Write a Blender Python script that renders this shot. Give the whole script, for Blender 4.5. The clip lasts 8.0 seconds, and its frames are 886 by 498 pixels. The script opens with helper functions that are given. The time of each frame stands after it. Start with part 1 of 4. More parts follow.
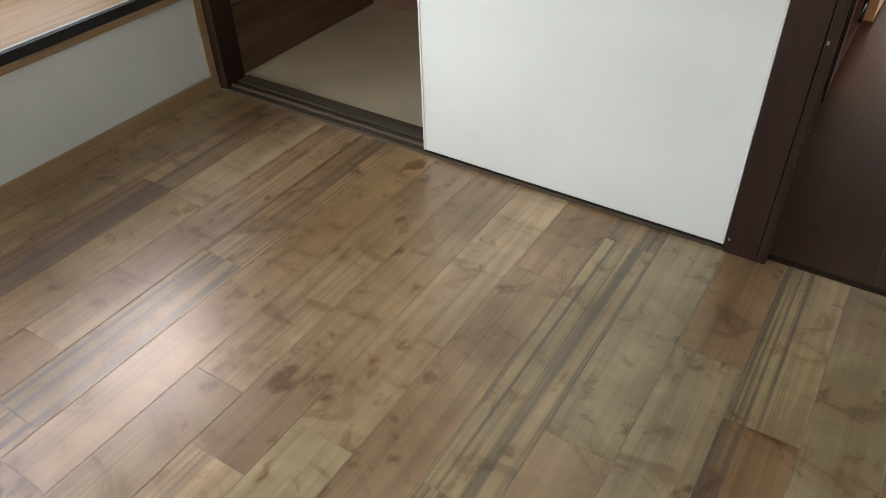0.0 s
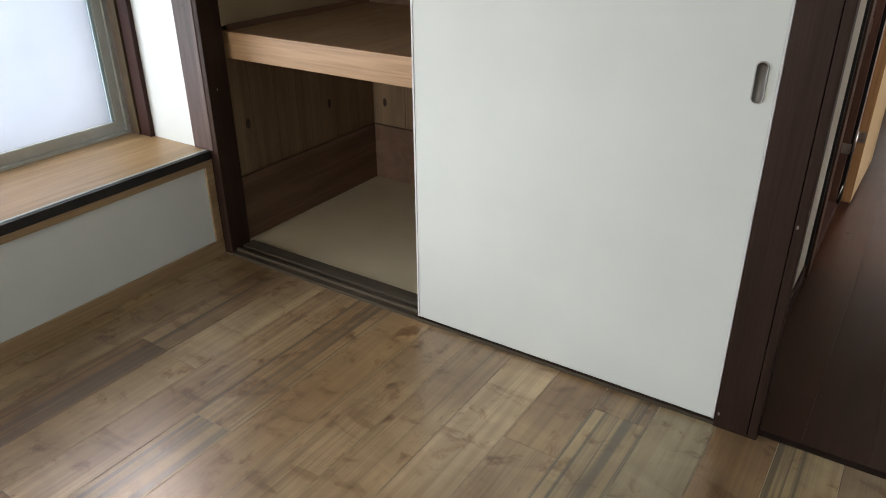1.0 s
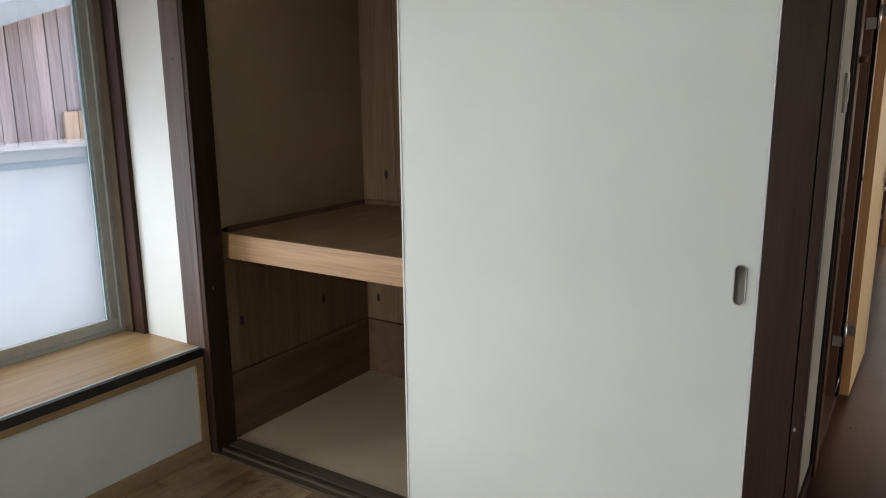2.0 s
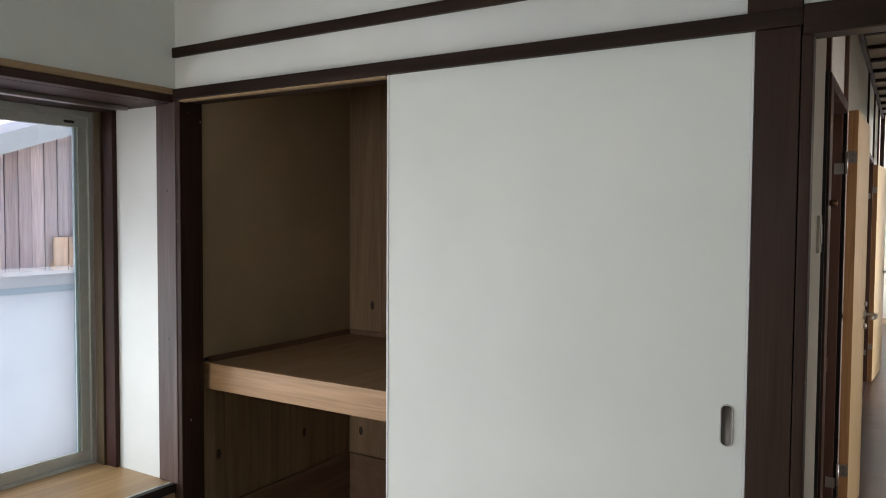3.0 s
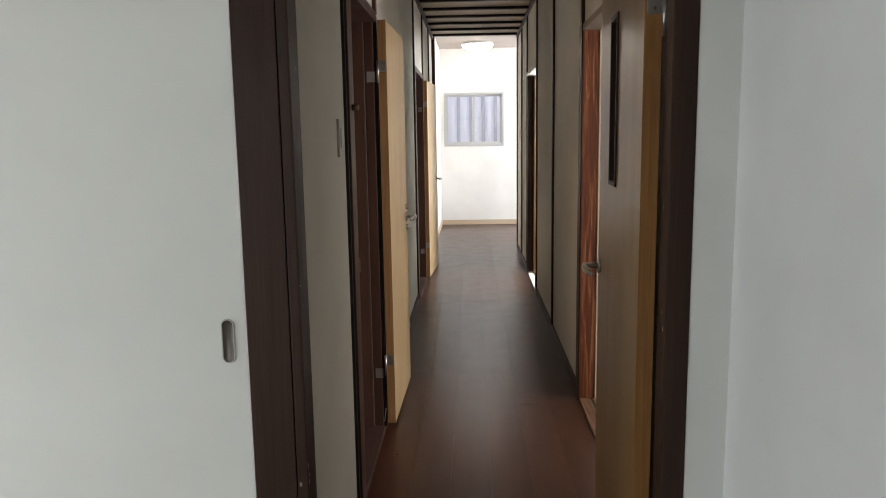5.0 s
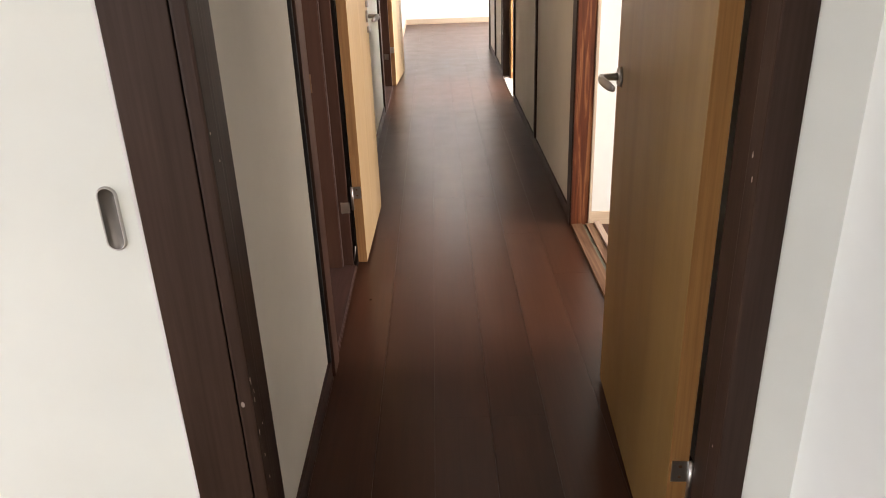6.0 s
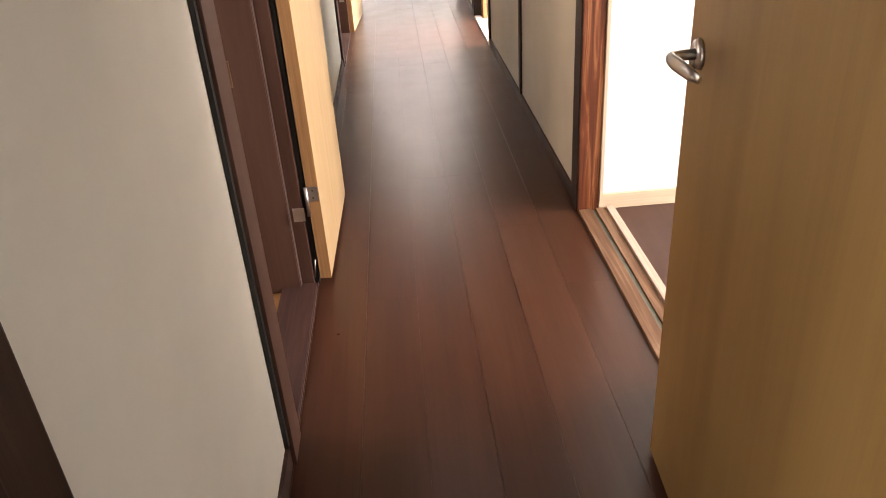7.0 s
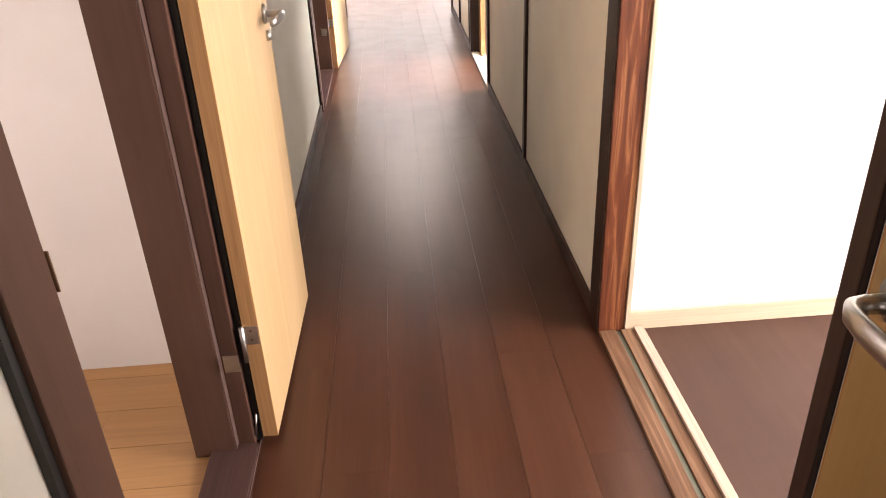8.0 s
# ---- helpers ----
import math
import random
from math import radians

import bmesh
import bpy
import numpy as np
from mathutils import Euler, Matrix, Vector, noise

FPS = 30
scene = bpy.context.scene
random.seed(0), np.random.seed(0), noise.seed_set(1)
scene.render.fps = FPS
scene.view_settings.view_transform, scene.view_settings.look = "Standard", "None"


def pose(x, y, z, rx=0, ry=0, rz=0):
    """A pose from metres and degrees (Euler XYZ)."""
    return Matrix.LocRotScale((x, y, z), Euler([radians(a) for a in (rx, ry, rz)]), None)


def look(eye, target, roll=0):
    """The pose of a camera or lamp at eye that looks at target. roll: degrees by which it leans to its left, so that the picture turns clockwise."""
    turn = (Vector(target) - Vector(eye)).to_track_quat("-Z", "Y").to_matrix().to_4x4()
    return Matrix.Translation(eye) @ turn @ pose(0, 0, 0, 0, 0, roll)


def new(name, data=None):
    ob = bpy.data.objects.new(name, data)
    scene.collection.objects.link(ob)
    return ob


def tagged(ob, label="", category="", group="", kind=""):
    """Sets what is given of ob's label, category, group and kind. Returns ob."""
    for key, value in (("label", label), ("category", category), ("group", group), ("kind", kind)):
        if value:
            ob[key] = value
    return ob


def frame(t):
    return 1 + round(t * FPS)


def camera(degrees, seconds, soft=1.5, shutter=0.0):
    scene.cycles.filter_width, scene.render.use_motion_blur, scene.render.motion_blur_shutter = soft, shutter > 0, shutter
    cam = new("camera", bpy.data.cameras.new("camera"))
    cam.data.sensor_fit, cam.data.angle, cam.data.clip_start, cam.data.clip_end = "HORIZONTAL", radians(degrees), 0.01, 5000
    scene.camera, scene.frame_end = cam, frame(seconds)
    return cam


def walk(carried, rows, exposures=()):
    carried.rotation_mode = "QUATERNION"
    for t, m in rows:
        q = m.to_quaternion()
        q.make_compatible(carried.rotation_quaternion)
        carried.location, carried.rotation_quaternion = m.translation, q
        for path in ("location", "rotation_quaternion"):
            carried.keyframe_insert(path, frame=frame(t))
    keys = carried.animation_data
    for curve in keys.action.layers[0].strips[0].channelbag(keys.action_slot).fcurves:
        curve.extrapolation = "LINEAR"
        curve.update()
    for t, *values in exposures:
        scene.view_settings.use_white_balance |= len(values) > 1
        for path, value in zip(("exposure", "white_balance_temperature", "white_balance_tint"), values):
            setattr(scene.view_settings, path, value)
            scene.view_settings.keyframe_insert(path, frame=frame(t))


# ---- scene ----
cam = camera(61.6, 8.0, soft=1.0)
PATH = [
    (0, (-0.036, -0.001, 1.274), (-0.894, 1.298, 0.018), -1.6),
    (0.5, (-0.008, -0.006, 1.293), (-0.92, 1.379, 0.175), -0.8),
    (1, (0.006, -0.004, 1.317), (-0.981, 1.487, 0.42), -0.4),
    (1.5, (0.008, -0.003, 1.342), (-1.024, 1.576, 0.678), -0.7),
    (2, (0.019, 0.014, 1.35), (-1.05, 1.65, 0.923), -0.6),
    (2.2, (0.025, 0.038, 1.35), (-1.063, 1.681, 1.008), -0.4),
    (3.3, (0.026, 0.0, 1.37), (-1.01, 1.71, 1.335), -0.0),
    (3.5, (0.048, 0.008, 1.365), (-0.94, 1.746, 1.345), 0.2),
    (4, (0.115, 0.048, 1.37), (-0.513, 1.947, 1.331), -0.4),
    (4.5, (0.2, 0.111, 1.362), (-0.104, 2.086, 1.277), -0.9),
    (5, (0.2, 0.246, 1.322), (0.12, 2.222, 1.021), -0.9),
    (5.2, (0.174, 0.328, 1.308), (0.122, 2.274, 0.851), -0.5),
    (6.3, (0.149, 0.927, 1.255), (0.154, 2.73, 0.389), -2.5),
    (6.5, (0.143, 1.053, 1.245), (0.151, 2.836, 0.34), -2.0),
    (7, (0.121, 1.409, 1.236), (0.191, 3.16, 0.272), -3.9),
    (7.5, (0.142, 1.753, 1.238), (0.242, 3.51, 0.287), -2.7),
    (8, (0.187, 2.069, 1.259), (0.28, 3.833, 0.322), -2.5),
]
EXPOSURES = [(0.0, 2.28, 6600, 15), (1.0, 2.10, 6600, 15), (2.2, 1.84, 6600, 15), (3.5, 1.80, 6600, 15), (4.5, 1.76, 6650, 15), (5.2, 1.90, 6700, 16), (6.3, 3.0, 7300, 24), (6.5, 3.10, 7300, 24), (7.0, 3.40, 7300, 25), (7.5, 3.58, 7250, 26), (8.0, 3.56, 7100, 26)]
walk(cam, [(t, look(eye, target, roll)) for t, eye, target, roll in PATH], EXPOSURES)

# ---- world, sun, window and fill light, exposure ----
world = bpy.data.worlds.new("overcast_sky")
scene.world = world
world.use_nodes = True
wn = world.node_tree.nodes
sky = wn.new("ShaderNodeTexSky")
sky.sky_type, sky.sun_disc = "NISHITA", False
sky.sun_elevation, sky.sun_rotation = radians(43), radians(318)
sky.air_density, sky.dust_density = 1.0, 4.0
world.node_tree.links.new(sky.outputs[0], wn["Background"].inputs[0])
wn["Background"].inputs[1].default_value = 0.15

sun = new("sun", bpy.data.lights.new("sun", "SUN"))
sun.data.energy, sun.data.angle, sun.data.color = 0.22, radians(70), (0.80, 0.90, 1.0)
sun.matrix_world = look((-4.49, 4.99, 6.3), (0, 0, 0))


def area_light(name, at, to, wide, high, watts, colour=(1.0, 0.98, 0.95), spread=180):
    """Area lamp: daylight at a window's opening, and fill in the two windowless rooms."""
    lamp = new(name, bpy.data.lights.new(name, "AREA"))
    lamp.data.shape, lamp.data.size, lamp.data.size_y = "RECTANGLE", wide, high
    lamp.data.energy, lamp.data.color = watts, colour
    lamp.data.spread = radians(spread)
    lamp.matrix_world = look(at, to)
    return lamp


area_light("south_window_light", (-1.68, -3.37, 1.25), (-1.75, 1.7, 0.35), 0.72, 1.5, 2.2, (1.0, 0.975, 0.93), 64)
area_light("bay_window_light", (-2.72, 0.39, 0.79), (-1.0, 0.45, 0.55), 2.46, 0.66, 9, (0.88, 0.95, 1.0), 150)
area_light("east_room_window_light", (3.38, 2.75, 1.35), (1.0, 3.0, 1.1), 1.5, 1.5, 22)
area_light("far_room_window_light", (2.83, 10.2, 1.4), (0.4, 10.2, 1.0), 1.7, 1.6, 32, (0.90, 0.96, 1.0))
# added fill lamps, out of view: these two rooms have no window opening
area_light("wash_room_fill_light", (-2.0, 3.3, 1.3), (-0.5, 3.3, 0.9), 0.7, 0.8, 2.4, (1.0, 0.97, 0.94))
area_light("side_room_fill_light", (2.5, 6.85, 1.4), (0.9, 6.85, 1.0), 0.8, 1.2, 40, (0.90, 0.96, 1.0))


# ---- materials ----
def shader(name, rough=0.5, metal=0.0, spec=0.5):
    mat = bpy.data.materials.new(name)
    mat.use_nodes = True
    bsdf = mat.node_tree.nodes["Principled BSDF"]
    bsdf.inputs["Roughness"].default_value = rough
    bsdf.inputs["Metallic"].default_value = metal
    bsdf.inputs["Specular IOR Level"].default_value = spec
    return mat, mat.node_tree.nodes, mat.node_tree.links, bsdf


def mapped(nodes, links, scale, turn=(0, 0, 0), random_shift=False):
    tc, mp = nodes.new("ShaderNodeTexCoord"), nodes.new("ShaderNodeMapping")
    mp.inputs["Scale"].default_value, mp.inputs["Rotation"].default_value = scale, turn
    links.new(tc.outputs["Object"], mp.inputs["Vector"])
    if random_shift:
        info, mul = nodes.new("ShaderNodeObjectInfo"), nodes.new("ShaderNodeVectorMath")
        mul.operation = "SCALE"
        mul.inputs[0].default_value = (37.0, 53.0, 71.0)
        links.new(info.outputs["Random"], mul.inputs["Scale"])
        links.new(mul.outputs[0], mp.inputs["Location"])
    return mp


def noise_tex(nodes, links, source, scale, detail=4.0, rough=0.55, distort=0.0):
    n = nodes.new("ShaderNodeTexNoise")
    n.inputs["Scale"].default_value, n.inputs["Detail"].default_value = scale, detail
    n.inputs["Roughness"].default_value, n.inputs["Distortion"].default_value = rough, distort
    links.new(source.outputs[0], n.inputs["Vector"])
    return n


def ramp(nodes, links, fac, stops):
    r = nodes.new("ShaderNodeValToRGB")
    e = r.color_ramp.elements
    e[0].position, e[0].color = stops[0][0], (*stops[0][1], 1)
    e[1].position, e[1].color = stops[-1][0], (*stops[-1][1], 1)
    for p, c in stops[1:-1]:
        e.new(p).color = (*c, 1)
    links.new(fac, r.inputs[0])
    return r


def mix(nodes, links, fac, a, b, mode="MIX"):
    m = nodes.new("ShaderNodeMix")
    m.data_type, m.blend_type = "RGBA", mode
    for sock, v in ((m.inputs[0], fac), (m.inputs[6], a), (m.inputs[7], b)):
        if isinstance(v, (int, float)):
            sock.default_value = v
        elif isinstance(v, tuple):
            sock.default_value = (*v, 1)
        else:
            links.new(v, sock)
    return m.outputs[2]


def bump(nodes, links, bsdf, height, strength, distance=0.002):
    b = nodes.new("ShaderNodeBump")
    b.inputs["Strength"].default_value, b.inputs["Distance"].default_value = strength, distance
    links.new(height, b.inputs["Height"])
    links.new(b.outputs[0], bsdf.inputs["Normal"])


def paper(name, colour, rough=0.85, relief=0.25, stain=0.06):
    """Papered or plastered wall: a fine weave and faint large stains."""
    mat, n, l, bsdf = shader(name, rough, spec=0.3)
    fine = noise_tex(n, l, mapped(n, l, (1, 1, 1)), 420, 2)
    weave = noise_tex(n, l, mapped(n, l, (60, 60, 700)), 1.0, 2)
    big = noise_tex(n, l, mapped(n, l, (1, 1, 1)), 1.7, 5)
    dark = tuple(c * (1 - stain * 2.2) for c in colour)
    col = ramp(n, l, big.outputs[0], [(0.3, dark), (0.62, colour)])
    l.new(col.outputs[0], bsdf.inputs["Base Color"])
    bump(n, l, bsdf, mix(n, l, 0.5, fine.outputs[0], weave.outputs[0]), relief, 0.001)
    return mat


def wood(name, dark, mid, light, axis="z", rough=0.45, grain=1.0, knots=0.0, varied=0.0, relief=0.2, spec=0.5, coat=0.0, pore=0.8):
    """Wood with its grain along one axis: broad figure, fine pores, wear in the gloss."""
    mat, n, l, bsdf = shader(name, rough, spec=spec)
    along = {"x": (0.9, 14, 14), "y": (14, 0.9, 14), "z": (14, 14, 0.9)}[axis]
    fine_s = {"x": (4, 160, 160), "y": (160, 4, 160), "z": (160, 160, 4)}[axis]
    mp = mapped(n, l, along, random_shift=True)
    broad = noise_tex(n, l, mp, 0.9 * grain, 5, 0.6, 0.9)
    fine = noise_tex(n, l, mapped(n, l, fine_s, random_shift=True), 1.0, 3)
    col = ramp(n, l, broad.outputs[0], [(0.28, dark), (0.5, mid), (0.72, light)]).outputs[0]
    pores = ramp(n, l, fine.outputs[0], [(0.32, (0.72, 0.70, 0.68)), (0.6, (1, 1, 1))])
    col = mix(n, l, pore, col, pores.outputs[0], "MULTIPLY")
    if knots:
        vor = n.new("ShaderNodeTexVoronoi")
        vor.inputs["Scale"].default_value = 3.1
        l.new(mapped(n, l, {"x": (0.6, 1, 1), "y": (1, 0.6, 1), "z": (1, 1, 0.6)}[axis]).outputs[0], vor.inputs["Vector"])
        spot = ramp(n, l, vor.outputs["Distance"], [(0.03, (0.25, 0.2, 0.17)), (0.07, (1, 1, 1))])
        col = mix(n, l, knots, col, spot.outputs[0], "MULTIPLY")
    if varied:
        info = n.new("ShaderNodeObjectInfo")
        tone = ramp(n, l, info.outputs["Random"], [(0.0, (1 - varied,) * 3), (1.0, (1 + varied * 0.5,) * 3)])
        col = mix(n, l, 1.0, col, tone.outputs[0], "MULTIPLY")
    l.new(col, bsdf.inputs["Base Color"])
    wear = noise_tex(n, l, mapped(n, l, (1, 1, 1)), 5.5, 4)
    mr = n.new("ShaderNodeMapRange")
    mr.inputs["To Min"].default_value, mr.inputs["To Max"].default_value = rough * 0.8, min(1, rough * 1.25)
    l.new(wear.outputs[0], mr.inputs[0])
    l.new(mr.outputs[0], bsdf.inputs["Roughness"])
    bsdf.inputs["Coat Weight"].default_value = coat
    bump(n, l, bsdf, fine.outputs[0], relief, 0.0008)
    return mat


def room_floor_material(name, streaked):
    """Printed plank floor: golden and olive strips, knots with soft shadows, and some boards with long dark streaks."""
    mat, n, l, bsdf = shader(name, 0.40, spec=0.5)
    info = n.new("ShaderNodeObjectInfo")
    tone = ramp(n, l, info.outputs["Random"], [(0.0, (0.295, 0.185, 0.090)), (0.2, (0.400, 0.275, 0.145)), (0.4, (0.325, 0.208, 0.100)), (0.6, (0.440, 0.315, 0.178)), (0.8, (0.345, 0.245, 0.138)), (1.0, (0.380, 0.250, 0.124))])

    def second_random(factor):
        mul, cut = n.new("ShaderNodeMath"), n.new("ShaderNodeMath")
        mul.operation, cut.operation = "MULTIPLY", "FRACT"
        mul.inputs[1].default_value = factor
        l.new(info.outputs["Random"], mul.inputs[0])
        l.new(mul.outputs[0], cut.inputs[0])
        return cut.outputs[0]

    # slow drift of tone along each board
    drift = noise_tex(n, l, mapped(n, l, (3.0, 1.7, 1), random_shift=True), 1.0, 2, 0.5, 0.6)
    col = mix(n, l, 1.0, tone.outputs[0], ramp(n, l, drift.outputs[0], [(0.33, (0.74, 0.68, 0.62)), (0.5, (1.0, 1.0, 1.0)), (0.68, (1.22, 1.24, 1.26))]).outputs[0], "MULTIPLY")
    # grain lines
    grain = noise_tex(n, l, mapped(n, l, (26, 0.8, 1), random_shift=True), 1.0, 4, 0.6, 0.9)
    col = mix(n, l, 0.55, col, ramp(n, l, grain.outputs[0], [(0.36, (0.70, 0.64, 0.58)), (0.50, (1.0, 1.0, 1.0)), (0.66, (1.12, 1.12, 1.11))]).outputs[0], "MULTIPLY")
    # knots and cross figure, small and sharp on one side
    fleck = noise_tex(n, l, mapped(n, l, (13, 9, 1), random_shift=True), 1.0, 5, 0.62, 0.5)
    col = mix(n, l, 0.9, col, ramp(n, l, fleck.outputs[0], [(0.30, (0.40, 0.29, 0.20)), (0.36, (0.74, 0.64, 0.55)), (0.43, (1, 1, 1))]).outputs[0], "MULTIPLY")
    halo = noise_tex(n, l, mapped(n, l, (5, 9, 1), random_shift=True), 1.0, 4, 0.6, 0.9)
    col = mix(n, l, 0.8, col, ramp(n, l, halo.outputs[0], [(0.34, (0.62, 0.53, 0.44)), (0.42, (0.95, 0.93, 0.90)), (0.50, (1, 1, 1)), (0.64, (1.16, 1.17, 1.15))]).outputs[0], "MULTIPLY")
    # boards with long dark streaks
    streak = noise_tex(n, l, mapped(n, l, (36, 0.30, 1), random_shift=True), 1.0, 5, 0.62, 0.9)
    lines = ramp(n, l, streak.outputs[0], [(0.43, (1, 1, 1)), (0.53, (0.28, 0.28, 0.28)), (0.60, (0, 0, 0))])
    where = noise_tex(n, l, mapped(n, l, (4.0, 0.35, 1), random_shift=True), 1.0, 1)
    zone = ramp(n, l, where.outputs[0], [(0.32, (0, 0, 0)), (0.46, (1, 1, 1))])
    fac = mix(n, l, 1.0, mix(n, l, 1.0, lines.outputs[0], zone.outputs[0], "MULTIPLY"), (streaked,) * 3, "MULTIPLY")
    col = mix(n, l, fac, col, (0.092, 0.066, 0.046))
    # olive or reddish cast from board to board
    col = mix(n, l, 0.9, col, ramp(n, l, second_random(3.77), [(0.0, (1.04, 0.98, 0.92)), (0.5, (1.0, 1.0, 1.0)), (1.0, (0.92, 1.01, 0.97))]).outputs[0], "MULTIPLY")
    fine = noise_tex(n, l, mapped(n, l, (240, 7, 1), random_shift=True), 1.0, 3)
    col = mix(n, l, 0.35, col, ramp(n, l, fine.outputs[0], [(0.3, (0.78, 0.75, 0.73)), (0.65, (1.08, 1.08, 1.08))]).outputs[0], "MULTIPLY")
    l.new(col, bsdf.inputs["Base Color"])
    bsdf.inputs["Coat Weight"].default_value, bsdf.inputs["Coat Roughness"].default_value = 1.0, 0.26
    bump(n, l, bsdf, fine.outputs[0], 0.10, 0.0006)
    return mat


def plain(name, colour, rough=0.5, metal=0.0, noise_amount=0.1, scale=30.0):
    mat, n, l, bsdf = shader(name, rough, metal)
    t = noise_tex(n, l, mapped(n, l, (1, 1, 1)), scale, 4)
    col = ramp(n, l, t.outputs[0], [(0.3, tuple(c * (1 - noise_amount) for c in colour)), (0.7, colour)])
    l.new(col.outputs[0], bsdf.inputs["Base Color"])
    bump(n, l, bsdf, t.outputs[0], 0.05, 0.0005)
    return mat


def scuffed_dark_wood():
    """Dark-stained timber with pale nicks where the stain has chipped."""
    mat = wood("dark_stained_timber", (0.027, 0.0145, 0.0100), (0.039, 0.0215, 0.0150), (0.052, 0.0295, 0.0210), "z", 0.42, relief=0.2, spec=0.15)
    n, l = mat.node_tree.nodes, mat.node_tree.links
    bsdf = n["Principled BSDF"]
    old = bsdf.inputs["Base Color"].links[0].from_socket
    vor = n.new("ShaderNodeTexVoronoi")
    vor.inputs["Scale"].default_value = 8.0
    l.new(mapped(n, l, (1.6, 1.6, 0.9)).outputs[0], vor.inputs["Vector"])
    nick = ramp(n, l, vor.outputs["Distance"], [(0.030, (1, 1, 1)), (0.042, (0, 0, 0))])
    col = mix(n, l, nick.outputs[0], old, (0.30, 0.24, 0.21))
    l.new(col, bsdf.inputs["Base Color"])
    return mat


def glass(name, rough=0.0, colour=(1, 1, 1)):
    mat, n, l, bsdf = shader(name, rough)
    bsdf.inputs["Transmission Weight"].default_value = 1.0
    bsdf.inputs["IOR"].default_value = 1.45
    bsdf.inputs["Base Color"].default_value = (*colour, 1)
    return mat


def frosted_glass(low=(0.255, 0.28, 0.305), high=(0.29, 0.312, 0.332), name="frosted_glass", clear=0.0):
    """Obscured pane: a thin skin that scatters daylight through."""
    mat, n, l, bsdf = shader(name, 0.25)
    tr = n.new("ShaderNodeBsdfTranslucent")
    t = noise_tex(n, l, mapped(n, l, (1, 1, 1)), 3.0, 3)
    col = ramp(n, l, t.outputs[0], [(0.3, low), (0.7, high)])
    l.new(col.outputs[0], tr.inputs[0])
    gl = n.new("ShaderNodeBsdfGlossy")
    gl.inputs["Roughness"].default_value = 0.3
    ms = n.new("ShaderNodeMixShader")
    ms.inputs[0].default_value = 0.06
    l.new(tr.outputs[0], ms.inputs[1])
    l.new(gl.outputs[0], ms.inputs[2])
    last = ms
    if clear:
        see, thin = n.new("ShaderNodeBsdfTransparent"), n.new("ShaderNodeMixShader")
        thin.inputs[0].default_value = clear
        l.new(ms.outputs[0], thin.inputs[1])
        l.new(see.outputs[0], thin.inputs[2])
        last = thin
    l.new(last.outputs[0], n["Material Output"].inputs[0])
    return mat


def glow(name, colour, strength):
    mat, n, l, bsdf = shader(name, 0.4)
    bsdf.inputs["Base Color"].default_value = (*colour, 1)
    bsdf.inputs["Emission Color"].default_value = (*colour, 1)
    bsdf.inputs["Emission Strength"].default_value = strength
    return mat


WHITE = paper("white_wallpaper", (0.72, 0.745, 0.705))
GREYWHITE = paper("corridor_wallpaper", (0.69, 0.65, 0.575))
PANELWHITE = paper("sliding_panel_paper", (0.745, 0.785, 0.73), 0.75, 0.12, 0.04)
PINKWHITE = paper("wash_room_wall", (0.69, 0.665, 0.635))
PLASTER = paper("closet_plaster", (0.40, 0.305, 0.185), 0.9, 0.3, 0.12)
DARK = scuffed_dark_wood()
DARKH = wood("dark_stained_rail", (0.015, 0.0085, 0.0058), (0.027, 0.016, 0.0112), (0.044, 0.027, 0.019), "x", 0.45, spec=0.12)
DARKY = wood("dark_stained_sill", (0.026, 0.013, 0.011), (0.05, 0.026, 0.021), (0.075, 0.036, 0.027), "y", 0.45, spec=0.2)
TRACK = wood("weathered_threshold", (0.055, 0.043, 0.029), (0.088, 0.071, 0.048), (0.125, 0.104, 0.072), "x", 0.6, spec=0.25)
OLIVE = wood("olive_brown_jamb", (0.07, 0.05, 0.027), (0.10, 0.072, 0.04), (0.13, 0.095, 0.052), "z", 0.5, spec=0.2)
GLOSSHEAD = wood("glossy_dark_head", (0.02, 0.012, 0.009), (0.03, 0.018, 0.013), (0.045, 0.027, 0.02), "x", 0.34, spec=0.9, relief=0.03)
REDBROWN = wood("red_brown_jamb", (0.03, 0.012, 0.009), (0.045, 0.018, 0.013), (0.06, 0.025, 0.018), "z", 0.5, spec=0.2)
SEAM = plain("pale_plank_seam", (0.55, 0.45, 0.32), 0.6)
CHIP = plain("bare_chipped_wood", (0.48, 0.40, 0.34), 0.8)
FRAMEZ = wood("brown_door_frame", (0.064, 0.031, 0.021), (0.083, 0.041, 0.028), (0.098, 0.051, 0.036), "z", 0.45, spec=0.2, pore=0.1)
CASING = wood("worn_brown_casing", (0.045, 0.026, 0.02), (0.085, 0.05, 0.04), (0.14, 0.09, 0.07), "z", 0.5, relief=0.5)
CASING2 = wood("pale_worn_rail", (0.20, 0.155, 0.12), (0.27, 0.215, 0.17), (0.33, 0.27, 0.22), "y", 0.5, spec=0.3)
FASCIA = wood("pale_cedar", (0.33, 0.19, 0.09), (0.42, 0.25, 0.12), (0.5, 0.31, 0.16), "x", 0.55, 1.4)
SHELF = wood("shelf_board", (0.26, 0.16, 0.08), (0.32, 0.205, 0.105), (0.38, 0.25, 0.135), "y", 0.6)
CLOSETW = wood("closet_boarding", (0.16, 0.10, 0.052), (0.22, 0.145, 0.078), (0.28, 0.19, 0.105), "z", 0.65, knots=0.9)
CLOSETS = wood("closet_skirting_board", (0.125, 0.07, 0.04), (0.17, 0.096, 0.056), (0.21, 0.125, 0.073), "y", 0.6)
